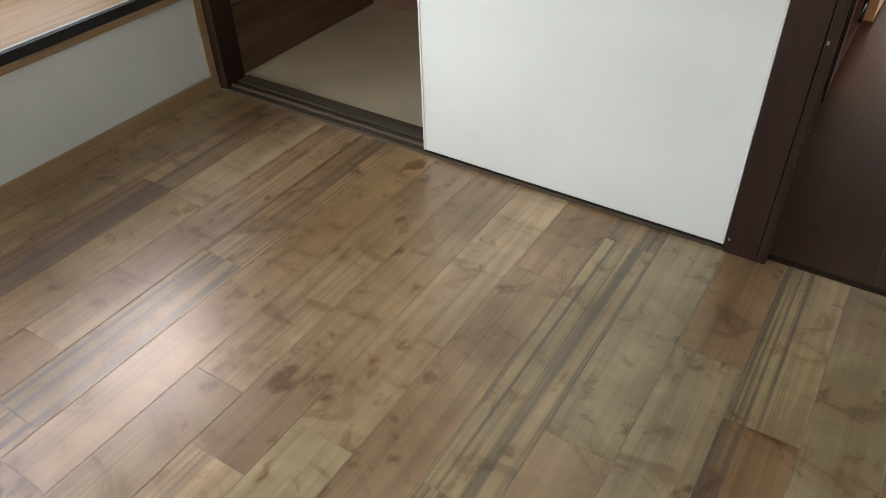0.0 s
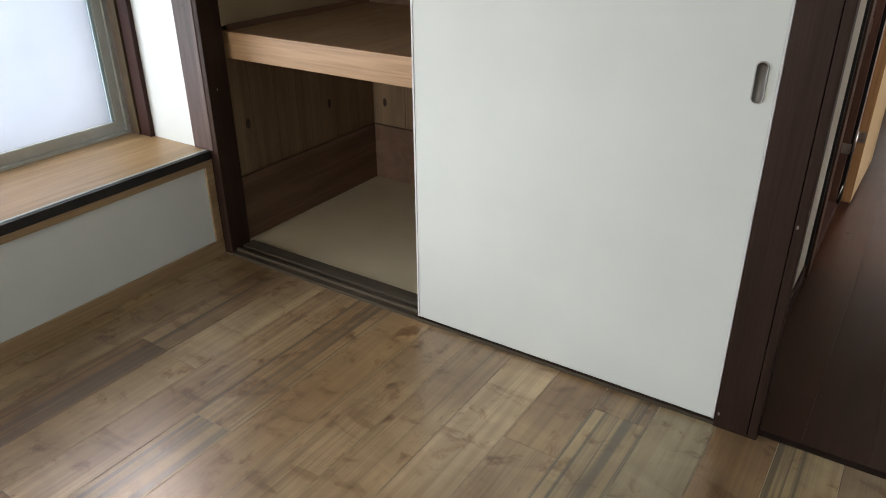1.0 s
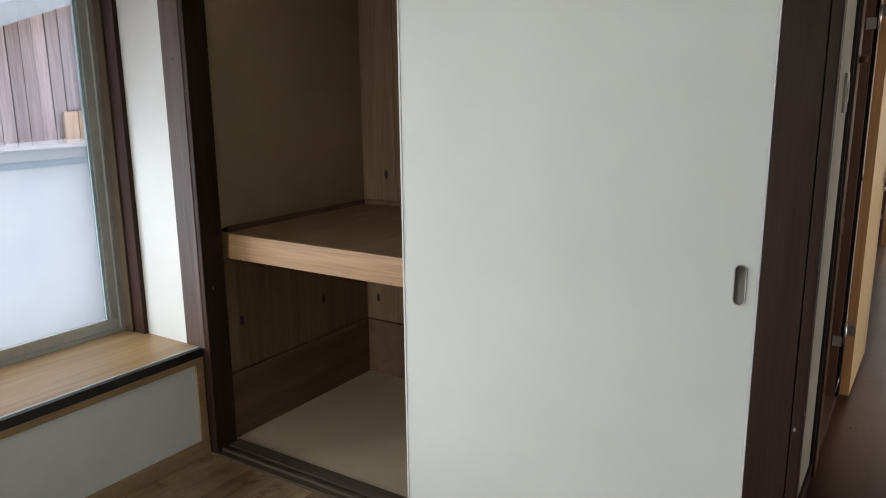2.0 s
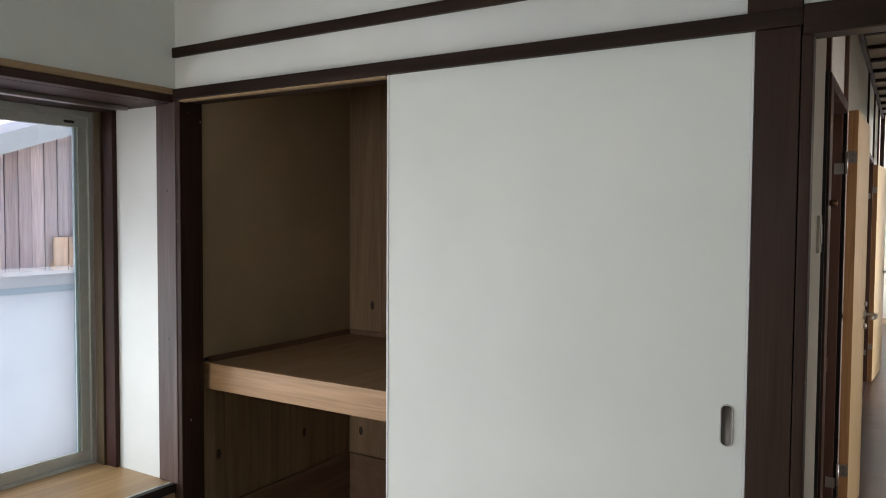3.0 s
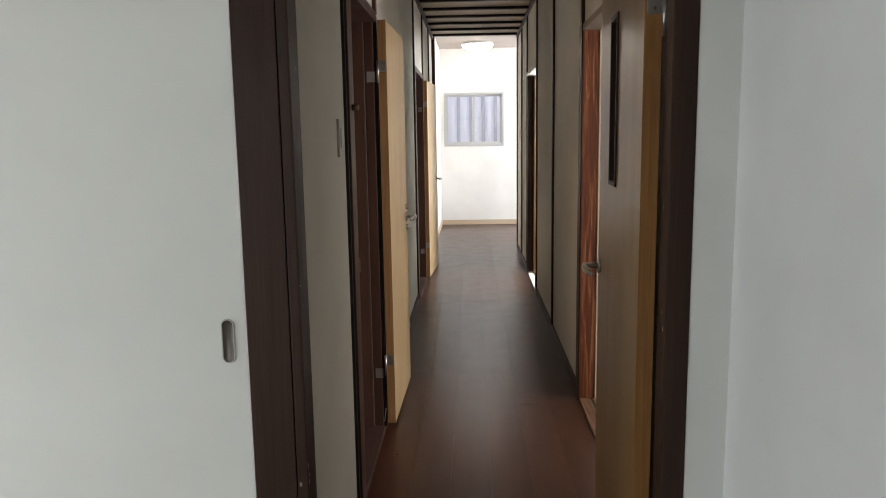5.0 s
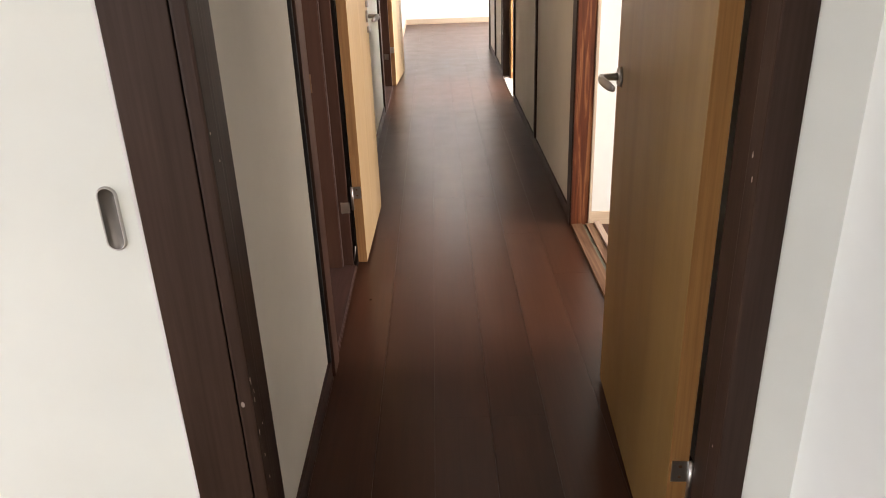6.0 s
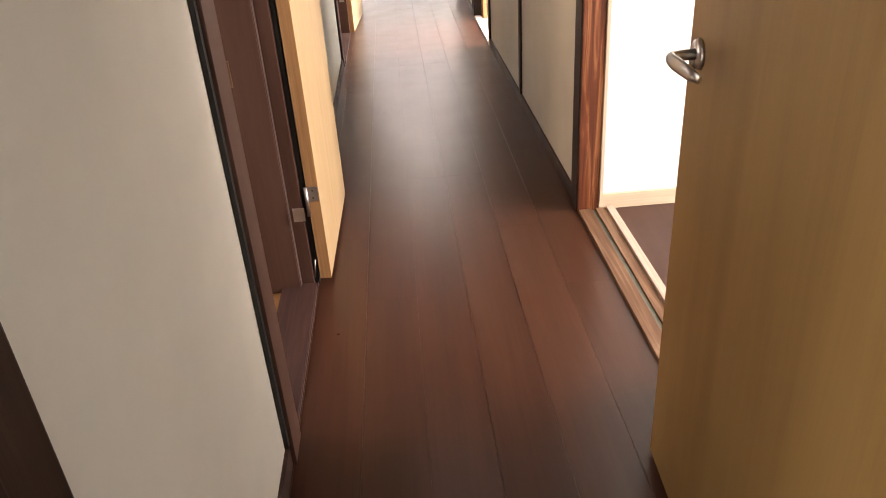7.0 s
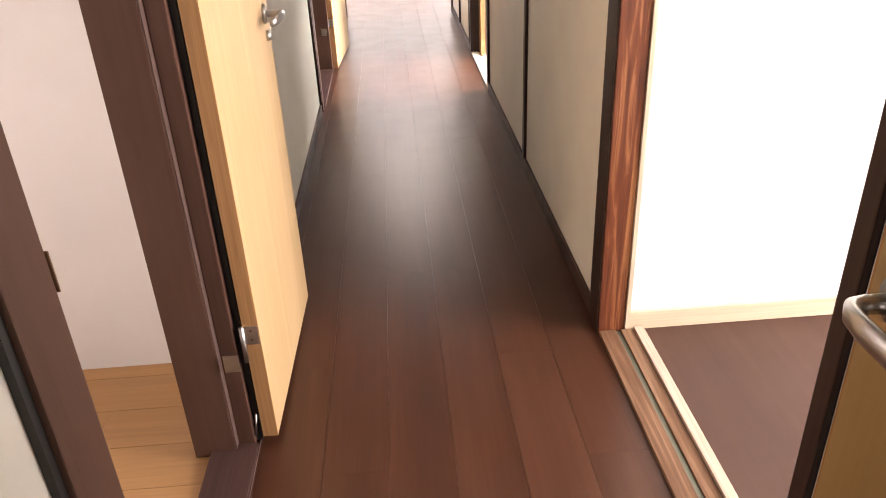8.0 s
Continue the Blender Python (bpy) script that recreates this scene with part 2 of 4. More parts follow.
CLOSETF = paper("closet_floor_lining", (0.64, 0.545, 0.36), 0.8, 0.2, 0.1)
TRIM = wood("light_brown_trim", (0.27, 0.175, 0.085), (0.34, 0.225, 0.115), (0.40, 0.27, 0.145), "y", 0.5)
SILL = wood("honey_window_board", (0.28, 0.165, 0.07), (0.37, 0.23, 0.105), (0.45, 0.295, 0.145), "y", 0.36, 1.2, spec=0.6, relief=0.05)
HONEY = wood("honey_veneer", (0.41, 0.278, 0.138), (0.455, 0.315, 0.160), (0.50, 0.350, 0.184), "z", 0.42, 0.8, relief=0.05, pore=0.2)
EDGEPALE = wood("pale_orange_edging", (0.34, 0.175, 0.070), (0.40, 0.215, 0.090), (0.46, 0.255, 0.112), "z", 0.5, spec=0.3)
FARWHITE = paper("far_room_wallpaper", (0.79, 0.775, 0.735))
OCHRE = wood("ochre_veneer", (0.235, 0.130, 0.042), (0.275, 0.160, 0.052), (0.315, 0.190, 0.064), "z", 0.33, 0.8, relief=0.03, pore=0.2, spec=0.6)
EDGE = wood("orange_door_edging", (0.27, 0.130, 0.042), (0.32, 0.160, 0.054), (0.37, 0.190, 0.068), "z", 0.5, spec=0.2)
RED = wood("red_cedar_jamb", (0.065, 0.016, 0.006), (0.125, 0.034, 0.012), (0.34, 0.145, 0.056), "z", 0.5, 3.2, relief=0.6, spec=0.25)
REDY = wood("worn_red_threshold", (0.09, 0.042, 0.022), (0.145, 0.074, 0.04), (0.25, 0.15, 0.09), "y", 0.6, 2.2, relief=0.6, spec=0.2)
PALEY = wood("pale_door_trim", (0.40, 0.29, 0.22), (0.45, 0.33, 0.255), (0.50, 0.38, 0.30), "y", 0.5)
PALEZ = wood("pale_upright_trim", (0.46, 0.36, 0.25), (0.53, 0.42, 0.30), (0.58, 0.47, 0.34), "z", 0.5)
PALEX = wood("pale_skirting", (0.46, 0.36, 0.25), (0.53, 0.42, 0.30), (0.58, 0.47, 0.34), "x", 0.5, pore=0.3)
RAILM = plain("olive_metal_rail", (0.13, 0.135, 0.095), 0.5, 0.3)
ROOMFLOOR = [room_floor_material("printed_plank_streaked", 0.80), room_floor_material("printed_plank_knotty", 0.12), room_floor_material("printed_plank_mellow", 0.30)]
HALLFLOOR = wood("dark_walnut_boards", (0.043, 0.0155, 0.0080), (0.057, 0.0208, 0.0107), (0.071, 0.0277, 0.0147), "y", 0.30, 0.8, varied=0.06, relief=0.04, spec=0.32, pore=0.35)
EASTFLOOR = wood("brown_sheet_floor", (0.050, 0.0235, 0.0155), (0.057, 0.027, 0.018), (0.064, 0.031, 0.0208), "y", 0.5, spec=0.25, relief=0.03, pore=0.08)
WASHFLOOR = wood("honey_wood_floor", (0.25, 0.125, 0.046), (0.31, 0.160, 0.060), (0.37, 0.205, 0.082), "x", 0.35, 0.7, varied=0.12, pore=0.3)
KNOT = plain("dark_wood_knot", (0.05, 0.026, 0.015), 0.7, 0, 0.5, 90)
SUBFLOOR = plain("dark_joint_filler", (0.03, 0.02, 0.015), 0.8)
STEEL = plain("satin_steel", (0.50, 0.485, 0.46), 0.32, 1.0)
BRONZE = plain("dull_bronze", (0.30, 0.19, 0.12), 0.4, 1.0)
PULLM = plain("brushed_pull", (0.12, 0.112, 0.10), 0.42, 1.0)
ALU = plain("grey_green_aluminium", (0.52, 0.55, 0.52), 0.4, 0.3)
ALUG = plain("grey_window_frame", (0.50, 0.51, 0.50), 0.45, 0.3)
CLEAR = glass("clear_glass")
BLUEEDGE = plain("pale_blue_gasket", (0.42, 0.55, 0.58), 0.5)
FROST = frosted_glass()
CEIL = wood("beige_ceiling_board", (0.36, 0.29, 0.205), (0.43, 0.35, 0.25), (0.48, 0.40, 0.29), "x", 0.6)
WHITEPAINT = paper("white_ceiling", (0.78, 0.78, 0.76))
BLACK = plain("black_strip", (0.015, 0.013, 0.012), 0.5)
LAMPBODY = plain("grey_lamp_body", (0.22, 0.22, 0.21), 0.5)
FROSTBAND = frosted_glass((0.20, 0.245, 0.28), (0.22, 0.26, 0.295), "frosted_band")
FROSTSOFT = [frosted_glass(name="thin_frosting", clear=k) for k in (0.35, 0.7)]
GLOWCOOL = glow("lit_downlight", (1.0, 0.97, 0.90), 4.0)
GLOWWARM = glow("lit_ceiling_dome", (1.0, 0.96, 0.86), 4.0)
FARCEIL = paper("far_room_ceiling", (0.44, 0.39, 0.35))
SWITCH = plain("ivory_plastic", (0.55, 0.53, 0.47), 0.4)
OLDBOARD = wood("weathered_grey_boards", (0.50, 0.40, 0.36), (0.66, 0.55, 0.51), (0.76, 0.66, 0.61), "z", 0.85, varied=0.3)
OLDDARK = wood("dark_weathered_boards", (0.40, 0.345, 0.33), (0.50, 0.44, 0.42), (0.60, 0.54, 0.52), "z", 0.85, varied=0.3)
NEWBOARD = wood("fresh_fence_boards", (0.62, 0.42, 0.25), (0.72, 0.51, 0.33), (0.8, 0.6, 0.42), "z", 0.7, varied=0.2)
ROOF = plain("pale_roof_sheet", (0.75, 0.76, 0.77), 0.6)
SNOW = plain("pale_gravel", (0.62, 0.61, 0.6), 0.9, 0, 0.2, 60)
RIBGREY = plain("grey_sheet_rib", (0.50, 0.49, 0.47), 0.6)
BARPALE = plain("pale_corrugated_sheet", (0.90, 0.885, 0.86), 0.6)


# ---- building helpers ----
def box(bm, x0, x1, y0, y1, z0, z1, bevel=0.0):
    vs = [bm.verts.new((x, y, z)) for x in (x0, x1) for y in (y0, y1) for z in (z0, z1)]
    quads = ((0, 1, 3, 2), (4, 6, 7, 5), (0, 4, 5, 1), (2, 3, 7, 6), (0, 2, 6, 4), (1, 5, 7, 3))
    fs = [bm.faces.new([vs[i] for i in q]) for q in quads]
    if bevel:
        edges = list({e for f in fs for e in f.edges})
        bmesh.ops.bevel(bm, geom=edges, offset=bevel, segments=2, affect="EDGES", profile=0.7)
    return bm


def boxes(*rows, bevel=0.0):
    bm = bmesh.new()
    for r in rows:
        box(bm, *r, bevel=bevel)
    return bm


def rod(bm, start, end, r0, r1=None, sides=20):
    """A round bar between two points."""
    a, b = Vector(start), Vector(end)
    m = Matrix.Translation((a + b) / 2) @ (b - a).to_track_quat("Z", "Y").to_matrix().to_4x4()
    bmesh.ops.create_cone(bm, cap_ends=True, segments=sides, radius1=r0, radius2=r0 if r1 is None else r1, depth=(b - a).length, matrix=m)
    return bm


def linked(name, bm, material, smooth=False):
    me = bpy.data.meshes.new(name)
    bmesh.ops.recalc_face_normals(bm, faces=bm.faces)
    bm.to_mesh(me)
    bm.free()
    me.materials.append(material)
    if smooth:
        for p in me.polygons:
            p.use_smooth = True
    return new(name, me)


def part(name, bm, material, parent, label="", smooth=False):
    ob = linked(name, bm, material, smooth)
    ob.parent = parent
    return tagged(ob, label)


def thing(name, m, label, category, group="", kind=""):
    ob = new(name)
    ob.empty_display_size = 0.1
    ob.matrix_basis = m
    return tagged(ob, label, category, group, kind)


def structure(name, bm, material, label, category):
    return tagged(linked(name, bm, material), label, category, kind="structure")


# ---- the large structure ----
WX, EX, NY, SY, TOP = -2.15, 0.71, 1.703, -3.4, 2.42
HL, HR, HC = -0.205, 0.735, 2.43

# room floor bed and walls
floor = structure("floor", boxes((WX - 0.1, EX + 0.05, SY - 0.1, 1.72, -0.08, -0.0016)), SEAM, "mixed walnut and maple printed plank floor", "floor")
structure("wall_north", boxes((WX - 0.02, -0.268, NY, NY + 0.06, 1.7975, TOP), (-0.169, 0.629, NY, NY + 0.08, 1.8025, TOP), (0.6295, EX + 0.1, NY, NY + 0.04, 0, TOP)), WHITE, "white papered wall above and beside the closet", "wall")
structure("wall_west", boxes((WX - 0.06, WX + 0.02, SY, NY, 1.80, TOP), (WX - 0.06, WX, SY, -0.92, 0, 1.80)), WHITE, "white papered wall above the bay window", "wall")
structure("wall_east", boxes((EX, EX + 0.12, SY, NY, 0, TOP)), WHITE, "plain white papered side wall", "wall")
structure("wall_south", boxes((WX - 0.06, -2.06, SY - 0.1, SY, 0, TOP), (-1.30, EX + 0.12, SY - 0.1, SY, 0, TOP), (-2.06, -1.30, SY - 0.1, SY, 0, 0.45), (-2.06, -1.30, SY - 0.1, SY, 2.05, TOP)), WHITE, "white papered wall with a window opening", "wall")
structure("ceiling", boxes((WX - 0.06, EX + 0.12, SY - 0.1, NY + 0.06, TOP, TOP + 0.08)), WHITEPAINT, "plain white room ceiling", "ceiling")

# posts, lintel and rails of the north wall
structure("post_main", boxes((-0.2585, -0.172, 1.694, 1.708, 0, 1.761), (-0.276, -0.170, 1.692, 1.782, 1.797, TOP), (-0.2585, -0.20, 1.7085, 1.7115, 0, 1.761), bevel=0.002), DARK, "dark stained square timber post", "post")
structure("post_closet", boxes((WX - 0.028, WX + 0.040, 1.7045, 1.80, 0, 1.760), bevel=0.003), DARK, "nearly black timber post beside the closet", "post")
lintel = structure("lintel", boxes((WX + 0.021, -0.167, 1.685, 1.81, 1.761, 1.797), bevel=0.002), DARKH, "dark stained lintel over the closet opening", "lintel")
part("track_strip", boxes((-2.10, -1.228, 1.697, 1.72, 1.754, 1.7605)), TRIM, lintel, "pale wooden sliding track")
structure("lintel_door", boxes((-0.1665, EX - 0.003, 1.683, 1.7025, 1.7435, 1.802), (-0.1635, 0.584, 1.784, 1.852, 1.8225, 1.86), bevel=0.003), DARKH, "dark stained door lintel", "lintel")
structure("trim_picture_rail", boxes((WX + 0.021, -0.273, 1.689, NY, 1.905, 1.938), bevel=0.002), DARKH, "dark stained picture rail", "rail")

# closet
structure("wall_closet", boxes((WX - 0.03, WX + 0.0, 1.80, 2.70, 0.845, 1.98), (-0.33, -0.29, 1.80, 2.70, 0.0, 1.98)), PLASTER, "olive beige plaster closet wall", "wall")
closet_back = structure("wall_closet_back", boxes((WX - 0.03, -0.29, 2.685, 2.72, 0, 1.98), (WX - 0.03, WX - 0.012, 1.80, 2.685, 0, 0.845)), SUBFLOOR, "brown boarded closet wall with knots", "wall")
y = 1.802
while y < 2.66:
    w = min(0.104 + 0.03 * random.random(), 2.684 - y)
    part("board", boxes((WX - 0.012, WX - 0.001, y, y + w - 0.002, 0.0, 0.83), bevel=0.001), CLOSETW, closet_back)
    y += w
x = WX
while x < -0.30:
    w = min(0.16 + 0.05 * random.random(), -0.292 - x)
    part("board", boxes((x, x + w - 0.002, 2.672, 2.684, 0.0, 1.975), bevel=0.001), CLOSETW, closet_back)
    x += w
for at, way in (((-2.018, 2.6718, 0.965), (0, 1, 0)), ((-2.083, 2.6718, 0.382), (0, 1, 0)), ((-1.70, 2.6718, 1.32), (0, 1, 0)), ((WX - 0.0008, 2.368, 0.439), (-1, 0, 0)), ((WX - 0.0008, 1.90, 0.47), (-1, 0, 0))):
    p = Vector(at)
    bm = rod(bmesh.new(), p - Vector(way) * 0.0004, p + Vector(way) * 0.001, 0.0135, 0.0125, 18)
    bmesh.ops.scale(bm, vec=(0.8, 0.8, 1.5), verts=bm.verts, space=Matrix.Translation(-p))
    part("knot", bm, KNOT, closet_back, "dark round knot")
structure("ceiling_closet", boxes((WX - 0.03, -0.29, 1.81, 2.72, 1.98, 2.02)), CLOSETW, "brown closet ceiling boards", "ceiling")
structure("floor_closet", boxes((WX - 0.03, -0.29, 1.813, 2.70, -0.05, 0.014)), CLOSETF, "pale olive lined closet floor", "floor")
sill = structure("threshold_closet", boxes((-2.106, -0.25, 1.699, 1.812, -0.03, 0.010)), TRACK, "weathered grooved closet threshold", "threshold")
for a, b in ((1.7225, 1.7335), (1.7565, 1.8115)):
    part("ridge", boxes((-2.106, -0.25, a, b, 0.0102, 0.021), bevel=0.0015), TRACK, sill)
structure("baseboard_closet", boxes((WX - 0.0005, WX + 0.016, 1.80, 2.655, 0.012, 0.275), (WX, -0.30, 2.655, 2.671, 0.012, 0.275), bevel=0.002), CLOSETS, "brown board along the closet base", "baseboard")

shelf = thing("closet_shelf", pose(WX, 1.83, 0), "brown middle shelf with a pale cedar front", "shelf")
part("shelf_board", boxes((0.002, 1.845, 0.022, 0.84, 0.80, 0.826), bevel=0.002), SHELF, shelf)
part("fascia", boxes((0.002, 1.845, 0.0, 0.021, 0.735, 0.830), bevel=0.004), FASCIA, shelf, "pale cedar front rail")
part("ledger", boxes((0.001, 0.02, 0.022, 0.84, 0.75, 0.799), bevel=0.002), CLOSETS, shelf)
part("moulding", boxes((0.001, 0.014, 0.024, 0.84, 0.827, 0.848), (0.015, 1.84, 0.826, 0.84, 0.827, 0.848), bevel=0.002), CLOSETS, shelf)


def sliding_door(x0, y, with_pull):
    door = thing("sliding_door", pose(x0, y, 0.0115), "white papered closet sliding door with steel pull", "door", "closet sliding doors")
    w, h = 0.962, 1.757
    part("panel", boxes((0.006, w - 0.006, 0.0, 0.016, 0.007, h - 0.002), bevel=0.001), PANELWHITE, door)
    part("edge_strip", boxes((0.0, 0.0055, -0.002, 0.018, 0.007, h), bevel=0.001), WHITEPAINT, door, "white edge strip")
    part("edge_strip", boxes((w - 0.0055, w, -0.002, 0.018, 0.007, h), bevel=0.001), WHITEPAINT, door, "white edge strip")
    part("bottom_strip", boxes((0.0, w, -0.001, 0.017, 0.0, 0.0065), bevel=0.001), DARKH, door, "thin dark bottom strip")
    if with_pull:
        cx, cz, hw, hh = w - 0.040, 0.903, 0.0145, 0.047
        pull = part("pull", oval_ring(cx, cz, hw, hh, 0.0035, -0.004, 0.0), STEEL, door, "oval steel flush pull", True)
        part("cup", oval_dish(cx, cz, hw - 0.003, hh - 0.003), PULLM, pull, "brushed recessed cup", True)
    return door


def oval_points(cx, cz, hw, hh, n=14):
    """An upright oblong with round ends."""
    pts = []
    for k in range(n + 1):
        a = math.pi * k / n
        pts.append((cx + hw * math.cos(a), cz + hh - hw + hw * math.sin(a)))
    for k in range(n + 1):
        a = math.pi + math.pi * k / n
        pts.append((cx + hw * math.cos(a), cz - hh + hw + hw * math.sin(a)))
    return pts


def oval_ring(cx, cz, hw, hh, rim, y0, y1):
    bm = bmesh.new()
    loops = []
    for off, yy in ((0, y1), (-0.0008, y0 + 0.001), (-0.002, y0), (-rim, y0 + 0.001), (-rim - 0.001, y1)):
        loops.append([bm.verts.new((x, yy, z)) for x, z in oval_points(cx, cz, hw + off, hh + off)])
    for a, b in zip(loops, loops[1:]):
        for i in range(len(a)):
            j = (i + 1) % len(a)
            bm.faces.new((a[i], a[j], b[j], b[i]))
    return bm


def oval_dish(cx, cz, hw, hh):
    bm = bmesh.new()
    outer = [bm.verts.new((x, -0.0036, z)) for x, z in oval_points(cx, cz, hw + 0.0005, hh + 0.0005)]
    inner = [bm.verts.new((x, -0.0004, z)) for x, z in oval_points(cx, cz, hw - 0.0045, hh - 0.006)]
    for i in range(len(outer)):
        j = (i + 1) % len(outer)
        bm.faces.new((outer[i], outer[j], inner[j], inner[i]))
    bm.faces.new(inner)
    return bm


sliding_door(-1.222, 1.7005, True)
sliding_door(-1.205, 1.7365, False)

# bay window
window = tagged(new("window_1"), "aluminium bay window, frosted below and clear above", "window", kind="structure")
GX = -2.61
part("window_board", boxes((GX + 0.02, WX - 0.012, -0.92, 1.712, 0.385, 0.418), bevel=0.003), SILL, window, "honey coloured wooden window board")
part("front_strip", boxes((WX - 0.022, WX - 0.0118, -0.92, 1.70, 0.4182, 0.4215), bevel=0.001), ALU, window, "pale grey front strip")
part("nosing", boxes((WX - 0.0115, WX + 0.006, -0.92, 1.70, 0.388, 0.420), bevel=0.002), BLACK, window, "black front nosing")
part("reveal", boxes((-2.47, -2.235, 1.708, 1.73, 0.418, 1.76)), WHITE, window, "white reveal panel")
part("casing", boxes((-2.234, WX + 0.018, 1.702, 1.735, 0.419, 1.79), bevel=0.003), CASING, window, "worn brown vertical casing")
for z, r in ((1.566, 0.004), (1.451, 0.0065), (0.93, 0.004)):
    part("nail_hole", rod(bmesh.new(), (-2.177, 1.7016, z), (-2.177, 1.7035, z), r * 0.8, r, 12), BLACK, window, "dark hole in the worn casing")
part("inner_jamb", boxes((-2.53, -2.471, 1.690, 1.73, 0.418, 1.75), bevel=0.003), REDBROWN, window, "reddish brown inner jamb")
part("wood_jamb", boxes((-2.575, -2.531, 1.682, 1.73, 0.418, 1.75), bevel=0.002), OLIVE, window, "olive brown wooden jamb")
part("head_board", boxes((-2.60, WX - 0.02, -0.92, 1.73, 1.751, 1.775), bevel=0.002), DARKY, window, "dark head board")
part("head_casing", boxes((WX - 0.06, WX + 0.024, -0.92, 1.69, 1.752, 1.778), bevel=0.002), DARKY, window, "dark casing rail")
part("head_trim", boxes((WX - 0.01, WX + 0.03, -0.92, 1.69, 1.7785, 1.80), bevel=0.002), TRIM, window, "light brown head trim")
part("curtain_rail", boxes((-2.36, -2.33, -0.9, 1.66, 1.735, 1.751), bevel=0.003), STEEL, window, "pale metal curtain rail")
part("bay_side", boxes((-2.64, WX, -0.96, -0.921, 0.0, 1.80)), WHITE, window, "white end panel")
part("bay_floor", boxes((-2.66, WX - 0.03, -0.92, 1.73, 0.30, 0.384)), DARKY, window)
part("bay_roof", boxes((-2.70, WX - 0.061, -0.96, 1.76, 1.776, 1.86)), DARKY, window)
part("bay_end", boxes((-2.66, -2.236, 1.7305, 1.76, 0.30, 1.775)), DARKY, window)
frame_y = (-0.90, -0.02, 0.83, 1.68)
part("outer_frame", boxes((GX - 0.04, GX + 0.02, -0.92, 1.69, 0.386, 0.430), (GX - 0.04, GX + 0.02, -0.92, 1.69, 1.728, 1.752), (GX - 0.04, GX + 0.02, 1.672, 1.69, 0.43, 1.728), bevel=0.002), ALU, window, "grey green aluminium frame")
for k, (a, b) in enumerate(zip(frame_y, frame_y[1:])):
    sash = part("sash", boxes((GX - 0.02, GX + 0.008, a, b, 0.430, 0.472), (GX - 0.02, GX + 0.008, a, b, 1.690, 1.728), (GX - 0.02, GX + 0.008, a, a + 0.042, 0.472, 1.690), (GX - 0.02, GX + 0.008, b - 0.042, b, 0.472, 1.690), bevel=0.002), ALU, window, "grey green sash")
    part("gasket", boxes((GX - 0.012, GX + 0.002, b - 0.054, b - 0.0425, 0.472, 1.690), (GX - 0.012, GX + 0.002, a + 0.0425, a + 0.05, 0.472, 1.690)), BLUEEDGE, sash, "pale blue edge of the pane")
    for name, z0, z1, skin, text in (("frosted_pane", 0.472, 1.085, FROST, "frosted glass"), ("frosted_band", 1.0852, 1.108, FROSTBAND, "pale blue band across the frosting"), ("frosted_pane", 1.1082, 1.148, FROST, "frosted glass"), ("frosted_edge", 1.1482, 1.162, FROSTSOFT[0], "thinning edge of the frosting"), ("frosted_edge", 1.1622, 1.176, FROSTSOFT[1], "thinning edge of the frosting")):
        pane = part(name, boxes((GX - 0.009, GX - 0.005, a + 0.043, b - 0.043, z0, z1)), skin, sash, text)
        pane.visible_shadow = False
    pane = part("clear_pane", boxes((GX - 0.008, GX - 0.004, a + 0.043, b - 0.043, 1.1762, 1.690)), CLEAR, sash, "clear glass")
    pane.visible_shadow = False
part("sticker", boxes((GX + 0.0082, GX + 0.009, 1.585, 1.625, 1.703, 1.713)), BLACK, window, "small dark sticker")

# panelled front under the window board
front = tagged(new("wall_window_seat"), "white panel under the window board with light wood trim", "wall", kind="structure")
part("panel", boxes((WX - 0.03, WX - 0.006, -0.92, 1.702, 0.0, 0.387)), WHITE, front)
part("top_trim", boxes((WX - 0.005, WX + 0.003, -0.92, 1.701, 0.362, 0.387), bevel=0.001), TRIM, front, "light wood top trim")
part("side_trim", boxes((WX - 0.005, WX + 0.003, 1.668, 1.701, 0.0605, 0.3615), bevel=0.001), TRIM, front, "light wood side trim")
part("skirting", boxes((WX - 0.005, WX + 0.005, -0.92, 1.701, 0.0, 0.060), bevel=0.001), TRIM, front, "light wood skirting")

# outside the bay window
structure("ground", boxes((-900, 900, -900, 900, -0.5, -0.42)), SNOW, "pale gravel yard around the house", "ground")
house = thing("neighbour_house", pose(-6.2, 0, -0.42), "weathered board gable house with a pale sheet roof", "house")
def verge(y):
    """Height of the roof's edge along the gable."""
    return 2.42 + 0.36 * (y - 3.1) if y < 6.4 else 2.42 + 0.36 * (9.7 - y)


bm = bmesh.new()
outline = [(1.0, 0.0), (11.8, 0.0), (11.8, verge(11.8)), (6.4, verge(6.4)), (1.0, verge(1.0))]
rings = [[bm.verts.new((x, y, z)) for y, z in outline] for x in (-4.0, -0.03)]
for ring in rings:
    bm.faces.new(ring)
for k in range(5):
    bm.faces.new((rings[0][k], rings[0][k - 1], rings[1][k - 1], rings[1][k]))
part("wall", bm, OLDDARK, house)
for k in range(96):
    a = 1.02 + 0.111 * k
    low = 1.60 if a > 3.60 else 0.0
    part("board", boxes((-0.028, random.uniform(-0.012, 0.004), a, a + 0.104, low, verge(a) - 0.05)), OLDDARK if a > 3.60 else OLDBOARD, house)
